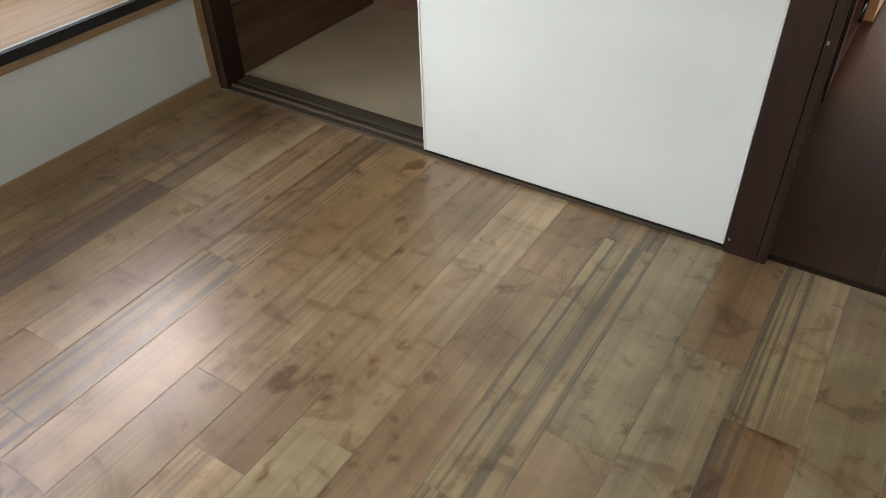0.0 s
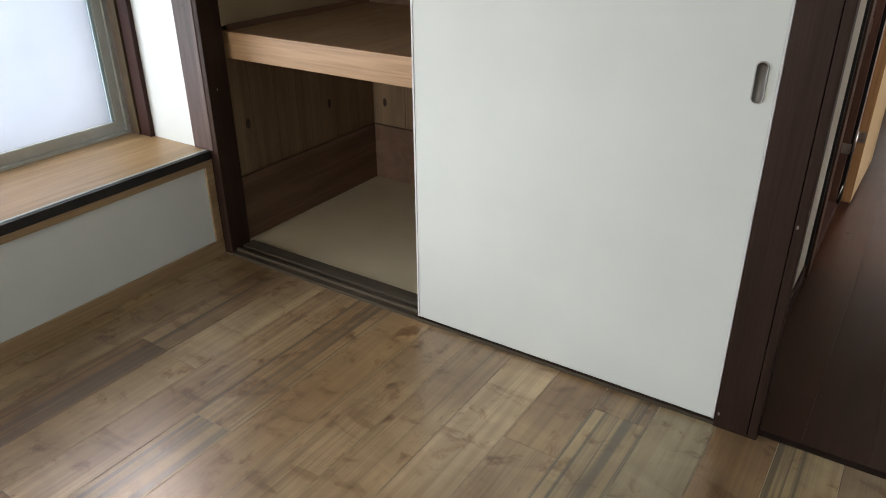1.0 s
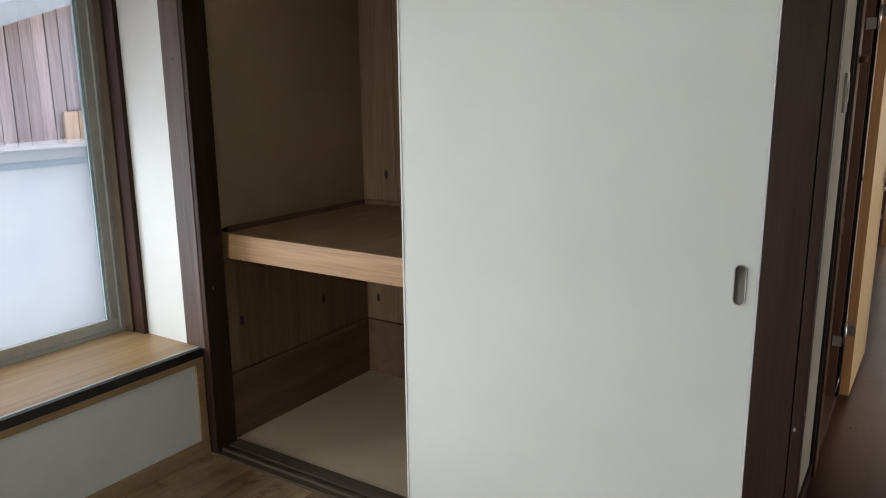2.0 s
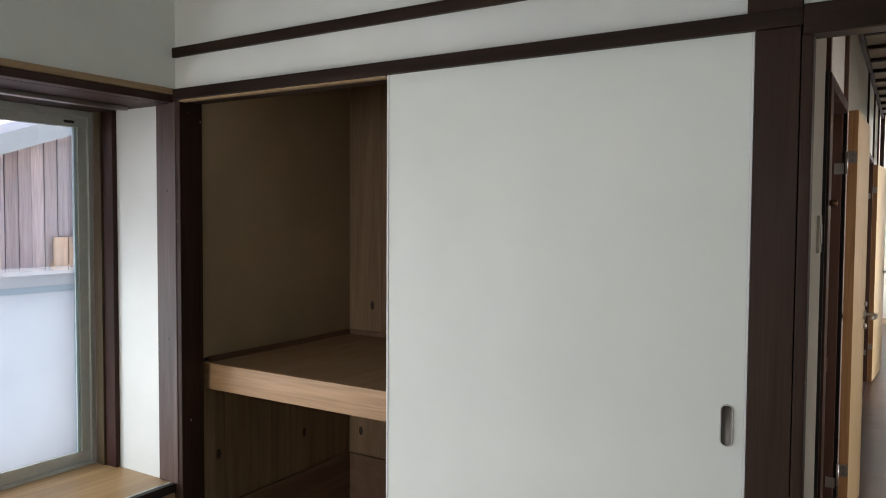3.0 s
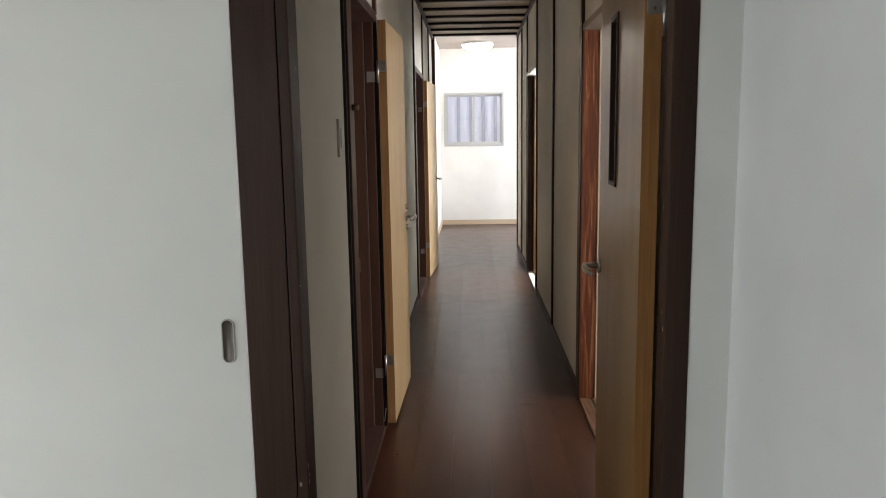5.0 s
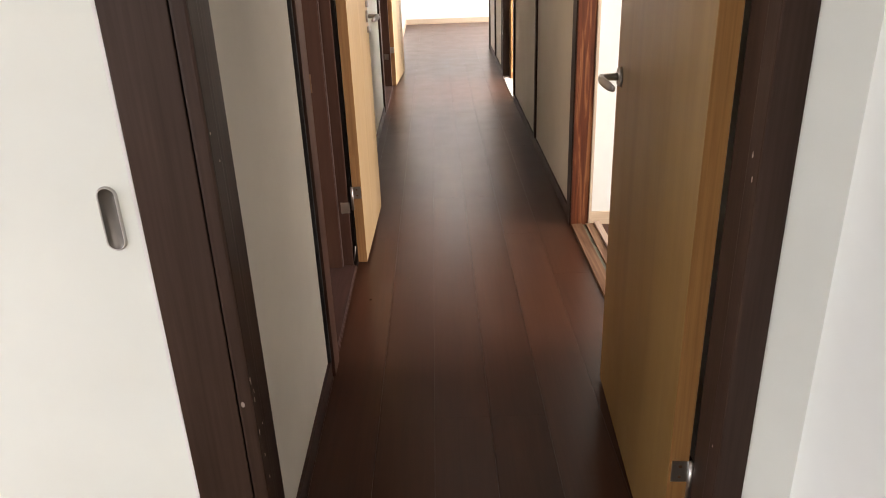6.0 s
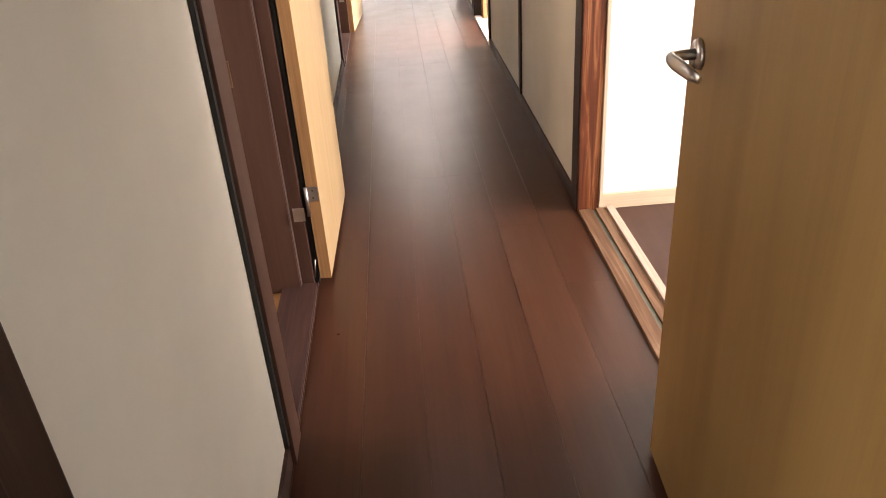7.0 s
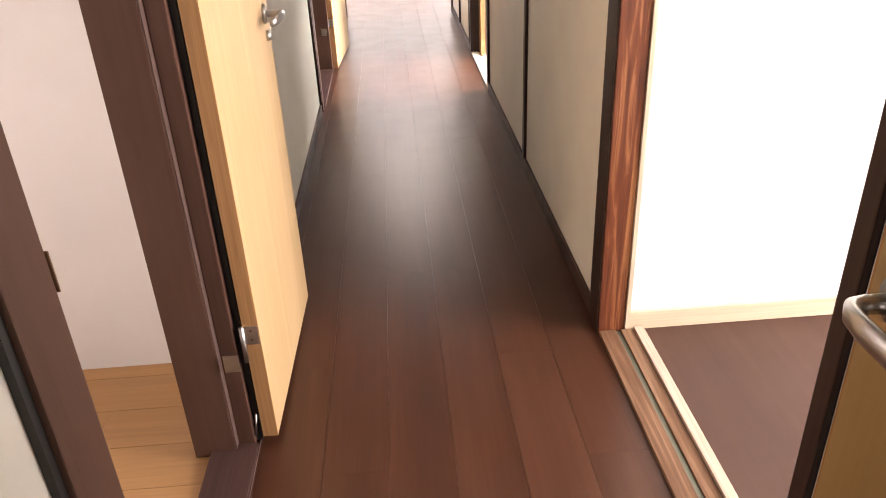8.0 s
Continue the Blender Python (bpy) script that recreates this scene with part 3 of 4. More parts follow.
for y0, y1 in ((0.4, 6.4), (6.4, 12.4)):
    bm = boxes((-4.3, 0.35, y0, y1, 0.0, 0.07))
    for v in bm.verts:
        v.co.z += verge(v.co.y)
    part("roof", bm, ROOF, house, "pale sheet roof")
    bm = boxes((0.30, 0.35, y0, y1, -0.16, -0.001))
    for v in bm.verts:
        v.co.z += verge(v.co.y)
    part("verge_board", bm, ALU, house, "grey verge board")
fence = thing("board_fence", pose(-6.16, 0, -0.42), "fresh orange boards along the old house", "fence")
for k in range(24):
    part("slat", boxes((0, 0.02, 3.61 + 0.13 * k, 3.732 + 0.13 * k, 0.05, 1.595)), NEWBOARD, fence)
part("rail", boxes((-0.03, -0.001, 3.60, 6.75, 1.3, 1.38)), NEWBOARD, fence)

# ---- corridor ----
hall_floor = structure("floor_corridor", boxes((-0.20, 0.735, 1.721, 9.0, -0.08, -0.006), (-0.27, 2.9, 9.0, 11.42, -0.08, -0.006)), SUBFLOOR, "dark walnut laminate floor with a soft shine", "floor")
structure("wall_corridor_left", boxes((-0.288, -0.214, 1.853, 2.695, 0, HC), (-0.288, HL - 0.012, 2.695, 3.53, 1.838, HC), (-0.33, -0.250, 3.53, 6.18, 0, HC), (-0.33, -0.250, 6.18, 7.16, 1.87, HC), (-0.33, -0.250, 7.16, 9.0, 0, HC)), GREYWHITE, "greyish papered corridor wall", "wall")
structure("wall_corridor_right", boxes((HR, 0.84, 1.745, 2.80, 0, HC), (HR, 0.84, 2.80, 3.94, 1.83, HC), (HR, 0.84, 3.94, 6.42, 0, HC), (HR, 0.84, 6.42, 7.42, 1.89, HC), (HR, 0.84, 7.42, 9.0, 0, HC)), GREYWHITE, "greyish papered corridor wall", "wall")
structure("wall_corridor_head", boxes((-0.166, 0.83, 1.786, 1.86, 1.8605, HC), (0.6325, 0.735, 1.7455, 1.86, 0, 1.795)), GREYWHITE, "papered wall over the door", "wall")
structure("ceiling_corridor", boxes((-0.33, 0.84, 1.70, 9.0, HC + 0.02, HC + 0.06)), CEIL, "beige board ceiling with dark battens", "ceiling")
structure("trim_ceiling_battens", boxes(*[(-0.235, HR - 0.02, 1.93 + 0.43 * k, 1.975 + 0.43 * k, HC - 0.004, HC + 0.019) for k in range(17)], bevel=0.003), DARKH, "dark battens across the corridor ceiling", "trim")
structure("trim_cornice", boxes((-0.2495, -0.225, 3.53, 9.0, HC - 0.022, HC + 0.019), (HR - 0.02, HR - 0.0005, 1.87, 9.0, HC - 0.022, HC + 0.019), bevel=0.003), DARKY, "dark cornice strips", "trim")
structure("baseboard", boxes((-0.2135, -0.2045, 1.853, 2.69, 0, 0.058), (-0.2495, -0.240, 3.56, 6.15, 0, 0.058), (-0.2495, -0.240, 7.2, 8.98, 0, 0.058), (HR - 0.009, HR - 0.0005, 1.87, 2.78, 0, 0.058), (HR - 0.009, HR - 0.0005, 3.955, 6.40, 0, 0.058), (HR - 0.009, HR - 0.0005, 7.45, 8.98, 0, 0.058), bevel=0.001), DARKY, "dark corridor skirting", "baseboard")
for k, yy in enumerate((5.145, 6.385, 7.44, 8.2)):
    structure("trim_upright_right_%d" % (k + 1), boxes((HR - 0.014, HR - 0.0005, yy - 0.02, yy + 0.02, 0.0585, HC - 0.022), bevel=0.003), DARK, "narrow dark wall upright", "trim")
for k, yy in enumerate((6.15, 7.19, 8.2)):
    structure("trim_upright_left_%d" % (k + 1), boxes((-0.2495, -0.236, yy - 0.02, yy + 0.02, 0.0585, HC - 0.022), bevel=0.003), DARK, "narrow dark wall upright", "trim")

# frame of the room door
frame1 = tagged(new("door_frame_1"), "dark stained scuffed door frame", "door frame", kind="structure")
part("facing", boxes((-0.1700, -0.1475, 1.6935, 1.7365, 0, 1.7425), bevel=0.004), DARK, frame1, "scuffed narrow facing strip")
part("jamb", boxes((-0.246, -0.166, 1.7125, 1.852, 0, 1.8215), bevel=0.003), DARK, frame1)
part("head", boxes((-0.1655, 0.6025, 1.7445, 1.8515, 1.764, 1.8215), bevel=0.002), GLOSSHEAD, frame1, "glossy dark head jamb")
part("stop", boxes((-0.1658, -0.156, 1.737, 1.775, 0.0045, 1.7635), bevel=0.002), DARK, frame1)
part("facing", boxes((0.581, 0.629, 1.7005, 1.744, 0, 1.7425), bevel=0.004), DARK, frame1, "scuffed facing strip")
part("jamb", boxes((0.603, 0.632, 1.7445, 1.852, 0, 1.8215), bevel=0.003), DARK, frame1)
for k in range(20):
    s = random.choice((-1, -1, 1))
    cx, cy = (-0.1475, random.uniform(1.698, 1.730)) if s < 0 else (0.581, random.uniform(1.706, 1.738))
    cz, h, w = random.uniform(0.25, 1.25), random.uniform(0.002, 0.006), random.uniform(0.0008, 0.002)
    bm = bmesh.new()
    ring = [bm.verts.new((cx - s * random.uniform(0.0003, 0.0007), cy + w * math.cos(a) * random.uniform(0.6, 1.3), cz + h * math.sin(a) * random.uniform(0.6, 1.3))) for a in (math.pi * q / 4 for q in range(8))]
    back = [bm.verts.new((cx + s * 0.001, v.co.y, v.co.z)) for v in ring]
    bm.faces.new(ring)
    for q in range(8):
        bm.faces.new((ring[q], ring[q - 1], back[q - 1], back[q]))
    part("chip", bm, CHIP, frame1, "pale chipped spot" if k == 0 else "")
structure("threshold_room", boxes((-0.1655, 0.5805, 1.7225, 1.742, -0.03, 0.004), bevel=0.002), DARKH, "dark flat threshold strip", "threshold")

# frame and sill of the wash room door
frame2 = tagged(new("door_frame_2"), "dark brown wash room door frame", "door frame", kind="structure")
# solid black strip: the shade between wall and jamb, put in as colour
part("gap_shade_strip", boxes((-0.2138, -0.2040, 2.681, 2.6950, 0.0585, 1.838)), BLACK, frame2, "solid black strip for the shade beside the jamb")
part("near_jamb", boxes((-0.345, HL + 0.009, 2.6955, 2.790, 0, 1.838), bevel=0.003), FRAMEZ, frame2)
part("far_jamb", boxes((-0.356, -0.2580, 3.456, 3.53, 0, 1.838), bevel=0.003), FRAMEZ, frame2)
part("groove_line", boxes((-0.2578, -0.2550, 3.4575, 3.53, 0.0165, 1.797), bevel=0.0006), CASING, frame2, "pale worn line")
part("rebate", boxes((-0.2548, -0.2160, 3.478, 3.53, 0, 1.838), bevel=0.003), FRAMEZ, frame2, "worn rebate strip")
# another black strip in place of the shade behind the hinges
part("gap_shade_strip", boxes((-0.2158, -0.2025, 3.500, 3.53, 0, 1.83)), BLACK, frame2, "solid black strip for the shade behind the hinges")
part("floor_stay", rod(bmesh.new(), (-0.212, 3.486, 0.030), (-0.203, 3.484, 0.095), 0.0025, 0.0025, 10), STEEL, frame2, "thin steel door stay", True)
part("head", boxes((-0.345, HL + 0.009, 2.7905, 3.4555, 1.798, 1.838), bevel=0.003), DARKY, frame2)
part("sill", boxes((-0.318, HL - 0.003, 2.7905, 3.4775, -0.02, 0.016), bevel=0.004), DARKY, frame2, "dark brown raised sill")
part("sill_line", boxes((HL - 0.0028, HL - 0.0005, 2.7905, 3.50, -0.004, 0.007)), CASING, frame2, "pale sealant line")
part("upright", boxes((HL - 0.0115, HL + 0.004, 3.49, 3.53, 1.839, HC), (HL - 0.0115, HL + 0.004, 2.70, 2.74, 1.839, HC), bevel=0.002), FRAMEZ, frame2)
part("catch", rod(bmesh.new(), (HL + 0.009, 2.745, 1.42), (HL + 0.031, 2.745, 1.42), 0.011), BRONZE, frame2, "bronze door catch", True)
part("strike_plate", boxes((-0.215, -0.193, 2.7902, 2.7925, 0.855, 0.905), bevel=0.0005), BRONZE, frame2, "bronze strike plate")

switch = thing("light_switch", pose(-0.214, 2.575, 1.262), "ivory plastic wall switch on the corridor wall", "switch")
part("plate", boxes((0.0005, 0.009, -0.036, 0.036, 0, 0.116), bevel=0.002), SWITCH, switch)
part("rocker", boxes((0.0092, 0.012, -0.018, 0.018, 0.028, 0.088), bevel=0.001), SWITCH, switch)

# frame and sliding track of the east room
frame3 = tagged(new("door_frame_3"), "red cedar sliding door frame with a grooved threshold", "door frame", kind="structure")
part("corridor_jamb", boxes((HR - 0.015, 0.7245, 3.852, 3.939, 0, 1.83), bevel=0.003), DARK, frame3, "dark stained outer edge")
part("red_jamb", boxes((0.725, 0.803, 3.848, 3.939, 0, 1.80), bevel=0.003), RED, frame3, "worn red cedar jamb")
part("pale_trim", boxes((0.8035, 0.816, 3.842, 3.939, 0, 1.82), bevel=0.002), PALEZ, frame3, "pale wooden trim")
part("near_jamb", boxes((HR - 0.012, 0.853, 2.80, 2.835, 0, 1.83), bevel=0.003), DARK, frame3, "dark stained near jamb")
part("head", boxes((HR - 0.012, 0.853, 2.8355, 3.842, 1.80, 1.8295), bevel=0.003), CASING2, frame3, "pale worn head rail")
part("upright", boxes((HR - 0.016, HR - 0.0005, 3.862, 3.905, 1.8305, HC - 0.022), bevel=0.003), DARK, frame3, "dark upright above the jamb")
part("sill_board", boxes((HR - 0.008, 0.775, 2.8355, 3.842, -0.02, 0.012), bevel=0.002), REDY, frame3, "worn red threshold board")
part("rail", boxes((0.7755, 0.790, 2.8355, 3.842, -0.02, 0.006), bevel=0.001), RAILM, frame3, "grey green metal rail")
part("sill_board", boxes((0.7905, 0.828, 2.8355, 3.842, -0.02, 0.012), bevel=0.002), REDY, frame3, "worn red threshold board")
part("pale_sill", boxes((0.8285, 0.856, 2.8355, 3.8415, -0.02, 0.020), bevel=0.002), PALEY, frame3, "pale wooden sill edge")

# east room
structure("floor_east_room", boxes((0.8565, 3.4, 1.86, 3.89, -0.08, 0.0)), EASTFLOOR, "plain brown east room floor", "floor")
structure("wall_east_room", boxes((0.8165, 3.4, 3.866, 3.99, 0, 2.4), (0.8405, 3.4, 1.76, 1.86, 0, 2.4), (3.4, 3.5, 1.76, 2.0, 0, 2.4), (3.4, 3.5, 3.5, 3.99, 0, 2.4), (3.4, 3.5, 2.0, 3.5, 0, 0.6), (3.4, 3.5, 2.0, 3.5, 2.1, 2.4)), WHITE, "bright white east room wall", "wall")
structure("ceiling_east_room", boxes((0.8405, 3.5, 1.76, 3.99, 2.4, 2.46)), WHITEPAINT, "white east room ceiling", "ceiling")
structure("baseboard_east_room", boxes((0.8165, 3.4, 3.853, 3.8655, 0.0005, 0.06), bevel=0.002), PALEX, "pale wood skirting", "baseboard")

# wash room behind the open left door
wash_floor = structure("floor_wash_room", boxes((-2.1, -0.3185, 2.7905, 3.86, -0.08, -0.008)), SUBFLOOR, "honey coloured wood floor", "floor")
for k in range(8):
    a, b = 2.7905 + 0.145 * k, min(2.7905 + 0.145 * (k + 1), 3.86)
    cut = -0.62 - 0.31 * ((k * 2) % 5) / 2
    for x0, x1 in ((-2.1, cut), (cut, -0.3185)):
        part("plank", boxes((x0 + 0.0004, x1 - 0.0004, a + 0.0006, b - 0.0006, -0.008, -0.002), bevel=0.0005), WASHFLOOR, wash_floor)
structure("wall_wash_room", boxes((-2.1, -0.361, 3.86, 3.94, -0.08, HC), (-2.1, -0.346, 2.722, 2.79, -0.08, HC), (-2.2, -2.1, 2.722, 3.94, -0.08, HC), (-0.361, -0.331, 3.546, 3.94, -0.08, HC)), PINKWHITE, "pale pinkish wash room wall", "wall")
structure("ceiling_wash_room", boxes((-2.2, -0.331, 2.722, 3.94, HC + 0.001, HC + 0.06)), WHITEPAINT, "white wash room ceiling", "ceiling")

# second left door's small dark room and second right room
frame4 = tagged(new("door_frame_4"), "dark brown door frame further along the corridor", "door frame", kind="structure")
part("near_jamb", boxes((-0.36, -0.236, 6.18, 6.25, 0, 1.87), bevel=0.003), FRAMEZ, frame4)
part("far_jamb", boxes((-0.36, -0.236, 7.09, 7.16, 0, 1.87), bevel=0.003), FRAMEZ, frame4)
part("head", boxes((-0.36, -0.236, 6.25, 7.09, 1.83, 1.87), bevel=0.003), DARKY, frame4)
part("sill", boxes((-0.36, -0.232, 6.25, 7.09, -0.02, 0.016), bevel=0.003), DARKY, frame4)
structure("wall_store", boxes((-1.4, -0.335, 7.17, 7.25, 0, HC), (-1.4, -0.335, 6.05, 6.15, 0, HC), (-1.5, -1.4, 6.05, 7.25, 0, HC)), CLOSETW, "brown wall of a small store", "wall")
structure("floor_store", boxes((-1.4, -0.361, 6.15, 7.17, -0.08, 0.0)), WASHFLOOR, "wood floor of a small store", "floor")
structure("ceiling_store", boxes((-1.5, -0.331, 6.05, 7.25, HC + 0.001, HC + 0.05)), WHITEPAINT, "ceiling of a small store", "ceiling")
frame5 = tagged(new("door_frame_5"), "red brown sliding door frame with a white head trim", "door frame", kind="structure")
part("near_jamb", boxes((HR - 0.01, 0.85, 6.42, 6.47, 0, 1.86), bevel=0.003), PALEZ, frame5, "pale near jamb")
part("far_jamb", boxes((HR - 0.01, 0.85, 7.36, 7.42, 0, 1.86), bevel=0.003), DARK, frame5, "dark stained far jamb")
part("head", boxes((HR - 0.016, 0.85, 6.42, 7.95, 1.8605, 1.8895), bevel=0.003), WHITEPAINT, frame5, "white head trim")
part("sill", boxes((HR - 0.006, 0.775, 6.47, 7.36, -0.02, 0.014), bevel=0.002), WHITEPAINT, frame5, "white sill")
part("track", boxes((0.7755, 0.85, 6.47, 7.36, -0.02, 0.008), bevel=0.002), PALEY, frame5, "pale sliding track")
part("door_leaf", boxes((0.785, 0.815, 7.24, 7.36, 0.016, 1.855), bevel=0.002), EDGEPALE, frame5, "orange edge of a slid-back leaf")
structure("wall_side_room", boxes((0.8505, 2.6, 6.25, 6.33, 0, HC), (0.8505, 2.6, 7.5, 7.58, 0, HC), (2.6, 2.7, 6.25, 7.58, 0, HC)), WHITE, "white wall of a side room", "wall")
structure("floor_side_room", boxes((0.8505, 2.6, 6.33, 7.5, -0.08, 0.0)), EASTFLOOR, "brown side room floor", "floor")
structure("ceiling_side_room", boxes((0.8405, 2.7, 6.25, 7.58, HC + 0.001, HC + 0.05)), WHITEPAINT, "white side room ceiling", "ceiling")

# corridor end and the far room
structure("door_frame_end", boxes((-0.2495, -0.213, 8.95, 9.03, 0, 2.52), (0.722, 0.775, 8.95, 9.03, 0, 2.52), (-0.2125, 0.7215, 8.952, 9.028, 2.445, 2.52), bevel=0.004), DARK, "dark frame at the corridor end", "door frame")
FC = 2.575
structure("wall_far_room", boxes((-0.36, -0.262, 9.031, 11.40, 0, FC), (0.7755, 2.9, 9.0, 9.08, 0, FC), (-0.36, 0.7755, 9.0, 9.08, 2.5205, FC), (-0.36, -0.206, 11.38, 11.48, 0, FC), (-0.206, 0.677, 11.38, 11.48, 0, 1.165), (-0.206, 0.677, 11.38, 11.48, 1.945, FC), (0.677, 2.9, 11.38, 11.48, 0, FC), (2.9, 3.0, 9.0, 9.3, 0, FC), (2.9, 3.0, 11.1, 11.48, 0, FC), (2.9, 3.0, 9.3, 11.1, 0, 0.6), (2.9, 3.0, 9.3, 11.1, 2.2, FC)), FARWHITE, "bright white far room wall", "wall")
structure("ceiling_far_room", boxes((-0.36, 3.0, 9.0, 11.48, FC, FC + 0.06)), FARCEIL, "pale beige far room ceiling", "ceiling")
structure("baseboard_far_room", boxes((-0.2615, 2.9, 11.366, 11.3795, 0, 0.07), (-0.2615, -0.25, 9.04, 11.365, 0, 0.07), bevel=0.002), PALEX, "pale skirting of the far room", "baseboard")
window2 = tagged(new("window_2"), "grey framed sliding window in the far room", "window", kind="structure")
part("window_frame", boxes((-0.206, 0.677, 11.37, 11.44, 1.165, 1.195), (-0.206, 0.677, 11.37, 11.44, 1.915, 1.945), (-0.206, -0.177, 11.37, 11.44, 1.195, 1.915), (0.648, 0.677, 11.37, 11.44, 1.195, 1.915), bevel=0.003), ALUG, window2)
for a, b, yy in ((-0.177, 0.253, 11.40), (0.22, 0.648, 11.425)):
    s2 = part("sash", boxes((a, b, yy, yy + 0.02, 1.195, 1.225), (a, b, yy, yy + 0.02, 1.885, 1.915), (a, a + 0.03, yy, yy + 0.02, 1.225, 1.885), (b - 0.03, b, yy, yy + 0.02, 1.225, 1.885), bevel=0.002), ALUG, window2)
    pane = part("pane", boxes((a + 0.031, b - 0.031, yy + 0.008, yy + 0.011, 1.225, 1.885)), CLEAR, s2)
    pane.visible_shadow = False
shed = thing("corrugated_shed", pose(0.3, 13.8, -0.42), "pale corrugated sheet wall outside the far window", "shed")
part("wall", boxes((-3, 3, 0.03, 0.5, 0, 3.4)), BARPALE, shed)
for k in range(27):
    part("rib", boxes((-3 + 0.22 * k, -2.945 + 0.22 * k, -0.02, 0.029, 0, 3.4), bevel=0.004), RIBGREY, shed, "grey upright rib" if k == 0 else "")


# ---- doors ----
def sweep(points, sections, sides=14):
    """A bar along a path; each section gives its half width across and half height."""
    bm, rings = bmesh.new(), []
    for k, p in enumerate(points):
        a, b = Vector(points[max(k - 1, 0)]), Vector(points[min(k + 1, len(points) - 1)])
        way = (b - a).normalized()
        up = Vector((0, 0, 1))
        across = way.cross(up).normalized()
        up = across.cross(way)
        w, h = sections[k]
        rings.append([bm.verts.new(Vector(p) + across * w * math.cos(q) + up * h * math.sin(q)) for q in (2 * math.pi * i / sides for i in range(sides))])
    for ra, rb in zip(rings, rings[1:]):
        for i in range(sides):
            j = (i + 1) % sides
            bm.faces.new((ra[i], ra[j], rb[j], rb[i]))
    bm.faces.new(rings[0])
    bm.faces.new(rings[-1])
    return bm


def lever(parent, side, y, z, towards, lock=False):
    """A lever handle on one face of a leaf; side is the face's x and its outward sign, towards the way the lever points."""
    x, s = side
    handle = part("handle", rod(bmesh.new(), (x, y, z), (x + s * 0.008, y, z), 0.026, 0.023, 28), STEEL, parent, "satin steel lever handle", True)
    pts = [(x + s * 0.006, y, z), (x + s * 0.030, y, z), (x + s * 0.043, y + towards * 0.004, z), (x + s * 0.051, y + towards * 0.016, z), (x + s * 0.054, y + towards * 0.040, z + 0.001), (x + s * 0.052, y + towards * 0.070, z + 0.001), (x + s * 0.046, y + towards * 0.098, z - 0.002), (x + s * 0.037, y + towards * 0.116, z - 0.006)]
    part("lever", sweep(pts, [(0.009, 0.009), (0.009, 0.009), (0.0095, 0.0095), (0.008, 0.011), (0.0065, 0.0125), (0.006, 0.0125), (0.0055, 0.011), (0.004, 0.007)]), STEEL, handle, "", True)
    if lock:
        for dz in (-0.055, 0.05):
            part("lock_rose", rod(bmesh.new(), (x, y, z + dz), (x + s * 0.012, y, z + dz), 0.014, 0.012, 24), STEEL, handle, "small steel lock rose", True)


def hinge(parent, z, xk, up, jamb_leaf):
    h = part("hinge", boxes((xk - 0.016, xk + 0.016, -0.0025, -0.0004, z, z + 0.048), bevel=0.0005), STEEL, parent, "steel lift-off hinge")
    part("knuckle", rod(bmesh.new(), (xk + up * 0.020, -0.005, z - 0.046), (xk + up * 0.020, -0.005, z + 0.048), 0.0055), STEEL, h, "", True)
    for dz in (0.012, 0.036):
        part("screw", rod(bmesh.new(), (xk, -0.0025, z + dz), (xk, -0.0036, z + dz), 0.0035, 0.003, 10), BRONZE, h)
    if jamb_leaf:
        part("jamb_leaf", boxes((min(xk + up * 0.027, xk + up * 0.062), max(xk + up * 0.027, xk + up * 0.062), -0.0412, -0.0388, z - 0.046, z - 0.002), bevel=0.0005), STEEL, h)


def leaf(name, m, width, height, faces, label, thick=0.036, slot=None, edge=EDGEPALE):
    """A hinged leaf; its hinge edge lies at y = 0 and it runs along +y, x across its thickness."""
    door = thing(name, m, label, "door", "", "structure")
    z0 = 0.012
    if slot:
        a, b, c, d = slot
        bm = boxes((0, thick, 0.003, a, z0, height), (0, thick, b, width - 0.004, z0, height), (0, thick, a, b, z0, c), (0, thick, a, b, d, height))
        part("panel", bm, faces, door)
        part("slot_frame", boxes((-0.005, thick + 0.005, a, a + 0.012, c, d), (-0.005, thick + 0.005, b - 0.012, b, c, d), (-0.005, thick + 0.005, a + 0.012, b - 0.012, c, c + 0.012), (-0.005, thick + 0.005, a + 0.012, b - 0.012, d - 0.012, d), bevel=0.002), DARK, door, "dark frame of the slot window")
        part("slot_pane", boxes((thick / 2 - 0.002, thick / 2 + 0.002, a + 0.012, b - 0.012, c + 0.012, d - 0.012)), CLEAR, door, "narrow glass pane")
    else:
        part("panel", boxes((0, thick, 0.003, width - 0.004, z0, height), bevel=0.0008), faces, door)
    part("hinge_edging", boxes((0.0003, thick - 0.0003, 0.0, 0.0028, z0, height)), edge, door, "orange wooden edging")
    part("free_edging", boxes((0.0003, thick - 0.0003, width - 0.0038, width, z0, height)), edge, door, "orange wooden edging")
    return door


d1 = leaf("door_1", pose(0.562, 1.862, 0, 0, 0, -3.1), 0.762, 1.815, OCHRE, "open ochre veneer door with a narrow slot window", slot=(0.378, 0.508, 1.18, 1.632), edge=EDGE)
lever(d1, (0.0, -1), 0.712, 0.91, -1)
lever(d1, (0.036, 1), 0.712, 0.91, -1)
for zz in (0.28, 1.565):
    hinge(d1, zz, 0.020, 1, False)
d2 = leaf("door_2", pose(-0.196, 3.487, 0.012, 0, 0, -1.4), 0.655, 1.800, HONEY, "open honey veneer door standing against the corridor wall")
lever(d2, (0.036, 1), 0.60, 0.90, -1, True)
lever(d2, (0.0, -1), 0.60, 0.90, -1)
for zz in (0.285, 1.585):
    hinge(d2, zz, 0.018, -1, True)
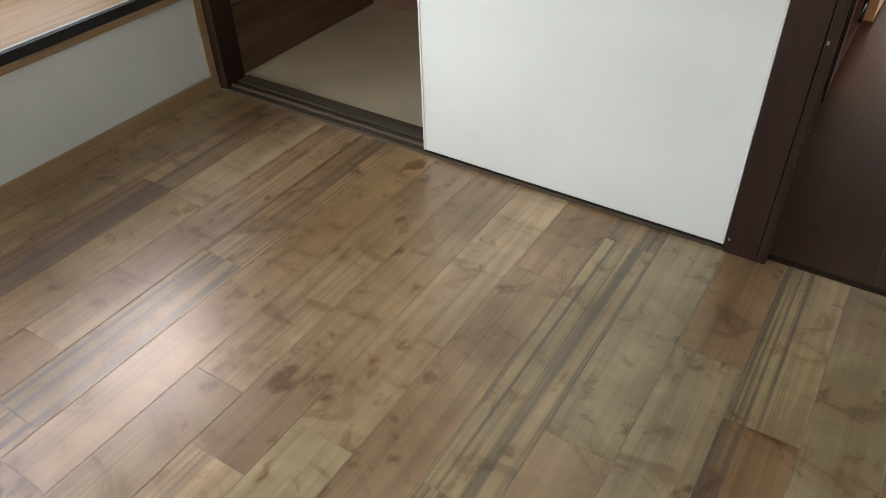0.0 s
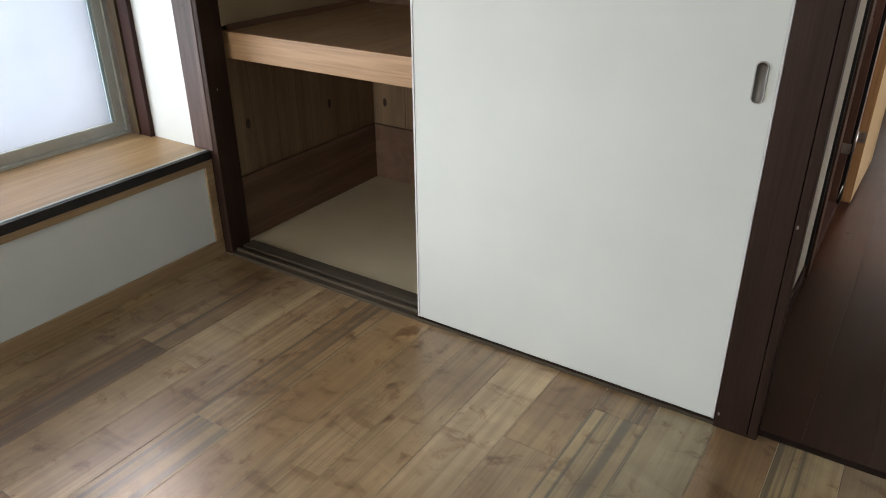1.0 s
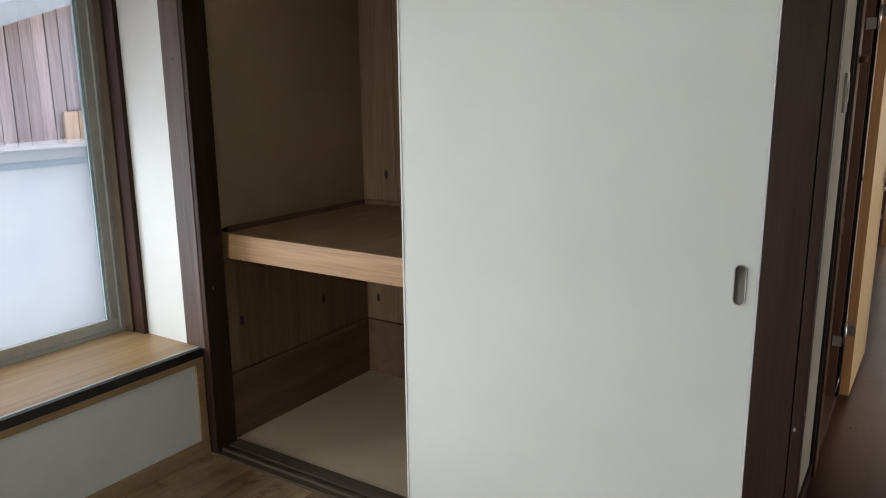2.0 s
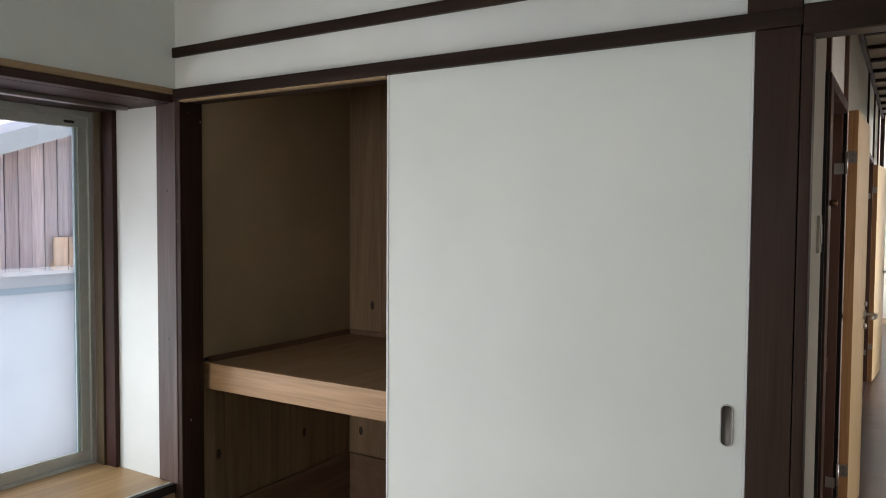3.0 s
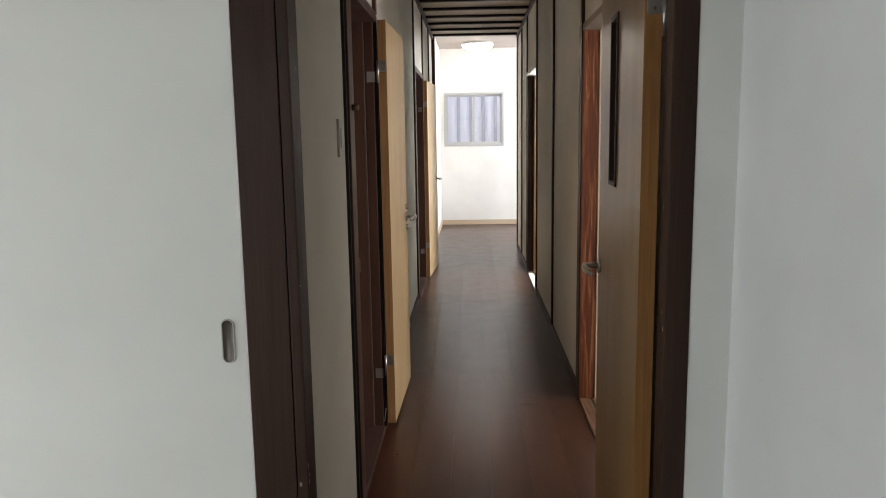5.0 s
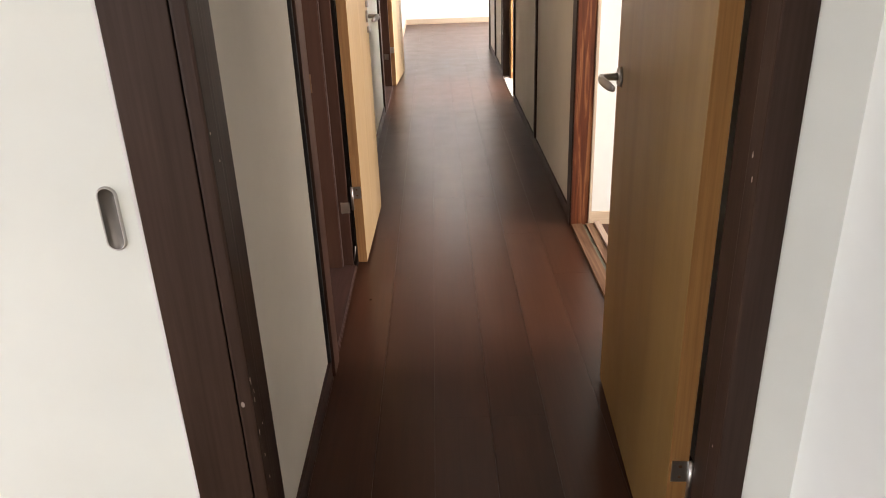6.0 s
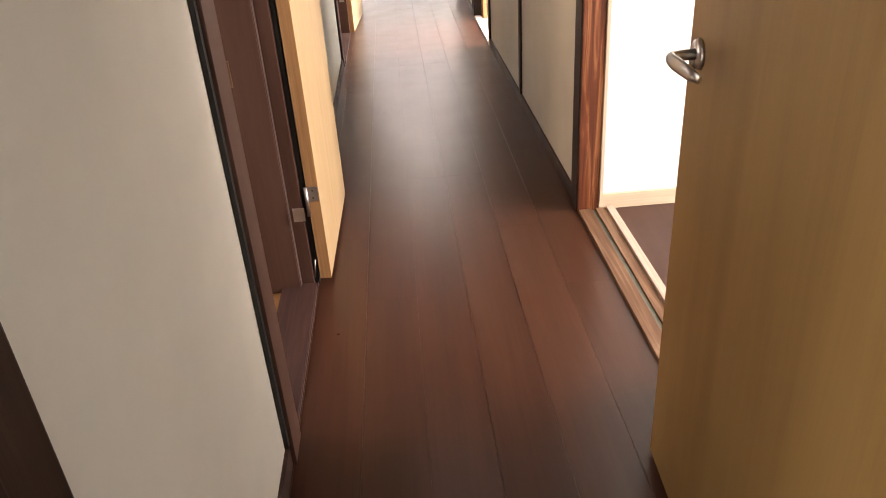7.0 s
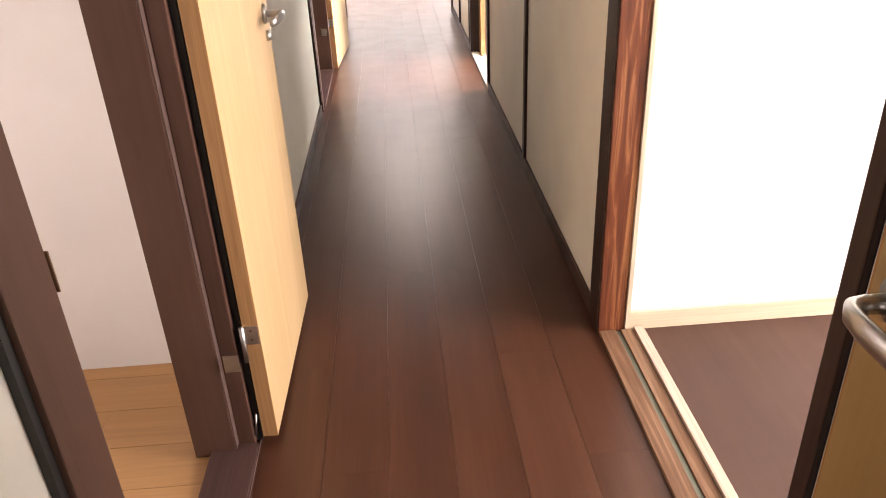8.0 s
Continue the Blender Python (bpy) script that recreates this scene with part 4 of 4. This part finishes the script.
d3 = leaf("door_3", pose(-0.238, 7.12, 0, 0, 0, -4.0), 0.70, 1.82, HONEY, "open honey veneer door further along the corridor")
lever(d3, (0.036, 1), 0.64, 0.90, -1)
for zz in (0.285, 1.585):
    hinge(d3, zz, 0.018, -1, True)

# ---- lamps ----
down = thing("downlight", pose(0.262, 4.72, 2.28), "grey cylinder downlight, lit, under the corridor ceiling", "lamp")
part("body", rod(bmesh.new(), (0, 0, 0.004), (0, 0, 0.17), 0.074, 0.074, 40), LAMPBODY, down, "", True)
part("ring", rod(bmesh.new(), (0, 0, -0.002), (0, 0, 0.0038), 0.076, 0.076, 40), LAMPBODY, down)
part("bulb", rod(bmesh.new(), (0, 0, -0.006), (0, 0, -0.0022), 0.060, 0.066, 40), GLOWCOOL, down, "glowing cool white lens")
dome = thing("ceiling_light", pose(0.29, 10.75, FC), "lit white dome lamp on the far room ceiling", "lamp")
bm = bmesh.new()
bmesh.ops.create_uvsphere(bm, u_segments=32, v_segments=12, radius=0.21)
bmesh.ops.delete(bm, geom=[v for v in bm.verts if v.co.z > 0.001], context="VERTS")
for v in bm.verts:
    v.co.z = v.co.z * 0.42 - 0.03
part("shade", bm, GLOWWARM, dome, "glowing white dome", True)
part("rim", rod(bmesh.new(), (0, 0, -0.03), (0, 0, -0.001), 0.225, 0.215, 40), WHITEPAINT, dome)

# ---- floor pieces ----
STRIP = 0.153
joints = {-12: (1.135,), -9: (0.976,), -8: (0.269,), -7: (0.66,), -6: (0.505,), -5: (0.66,), -4: (1.354,), -3: (1.59,), -2: (0.917,), -1: (1.298,), 0: (1.145,), 1: (1.49,)}
for k in range(-14, 6):
    x0 = -0.095 + STRIP * k
    x1 = min(x0 + STRIP, EX)
    x0 = max(x0, WX + 0.004)
    if x1 - x0 < 0.01:
        continue
    cuts = sorted(joints.get(k, (random.uniform(0.3, 1.5),)), reverse=True)
    ends = [1.722 if x1 > -0.16 else 1.6985] + list(cuts)
    while ends[-1] > SY:
        ends.append(max(SY, ends[-1] - random.choice((0.91, 0.91, 1.2, 0.62))))
    for b, a in zip(ends, ends[1:]):
        if b - a > 0.02:
            part("plank", boxes((x0 + 0.0009, x1 - 0.0009, a + 0.0006, b - 0.0006, -0.0015, random.uniform(-0.0003, 0.0)), bevel=0.0003), ROOMFLOOR[k % 3], floor)
HSTRIP = 0.1555
for k in range(-2, 20):
    x0 = -0.047 + HSTRIP * k
    x1 = x0 + HSTRIP
    a = 1.7425 - random.choice((0.2, 0.65, 1.1, 1.6))
    while a < 11.36:
        b = a + 1.82
        for lo, hi, limit in ((1.7425, 9.0, HR - 0.001), (9.0, 11.366, 2.89)):
            y0, y1 = max(a, lo), min(b, hi)
            p0, p1 = max(x0, -0.269), min(x1, limit)
            if y1 - y0 > 0.01 and p1 - p0 > 0.01:
                part("plank", boxes((p0 + 0.0003, p1 - 0.0003, y0 + 0.0001, y1 - 0.0001, -0.006, 0.0), bevel=0.0003), HALLFLOOR, hall_floor)
        a = b
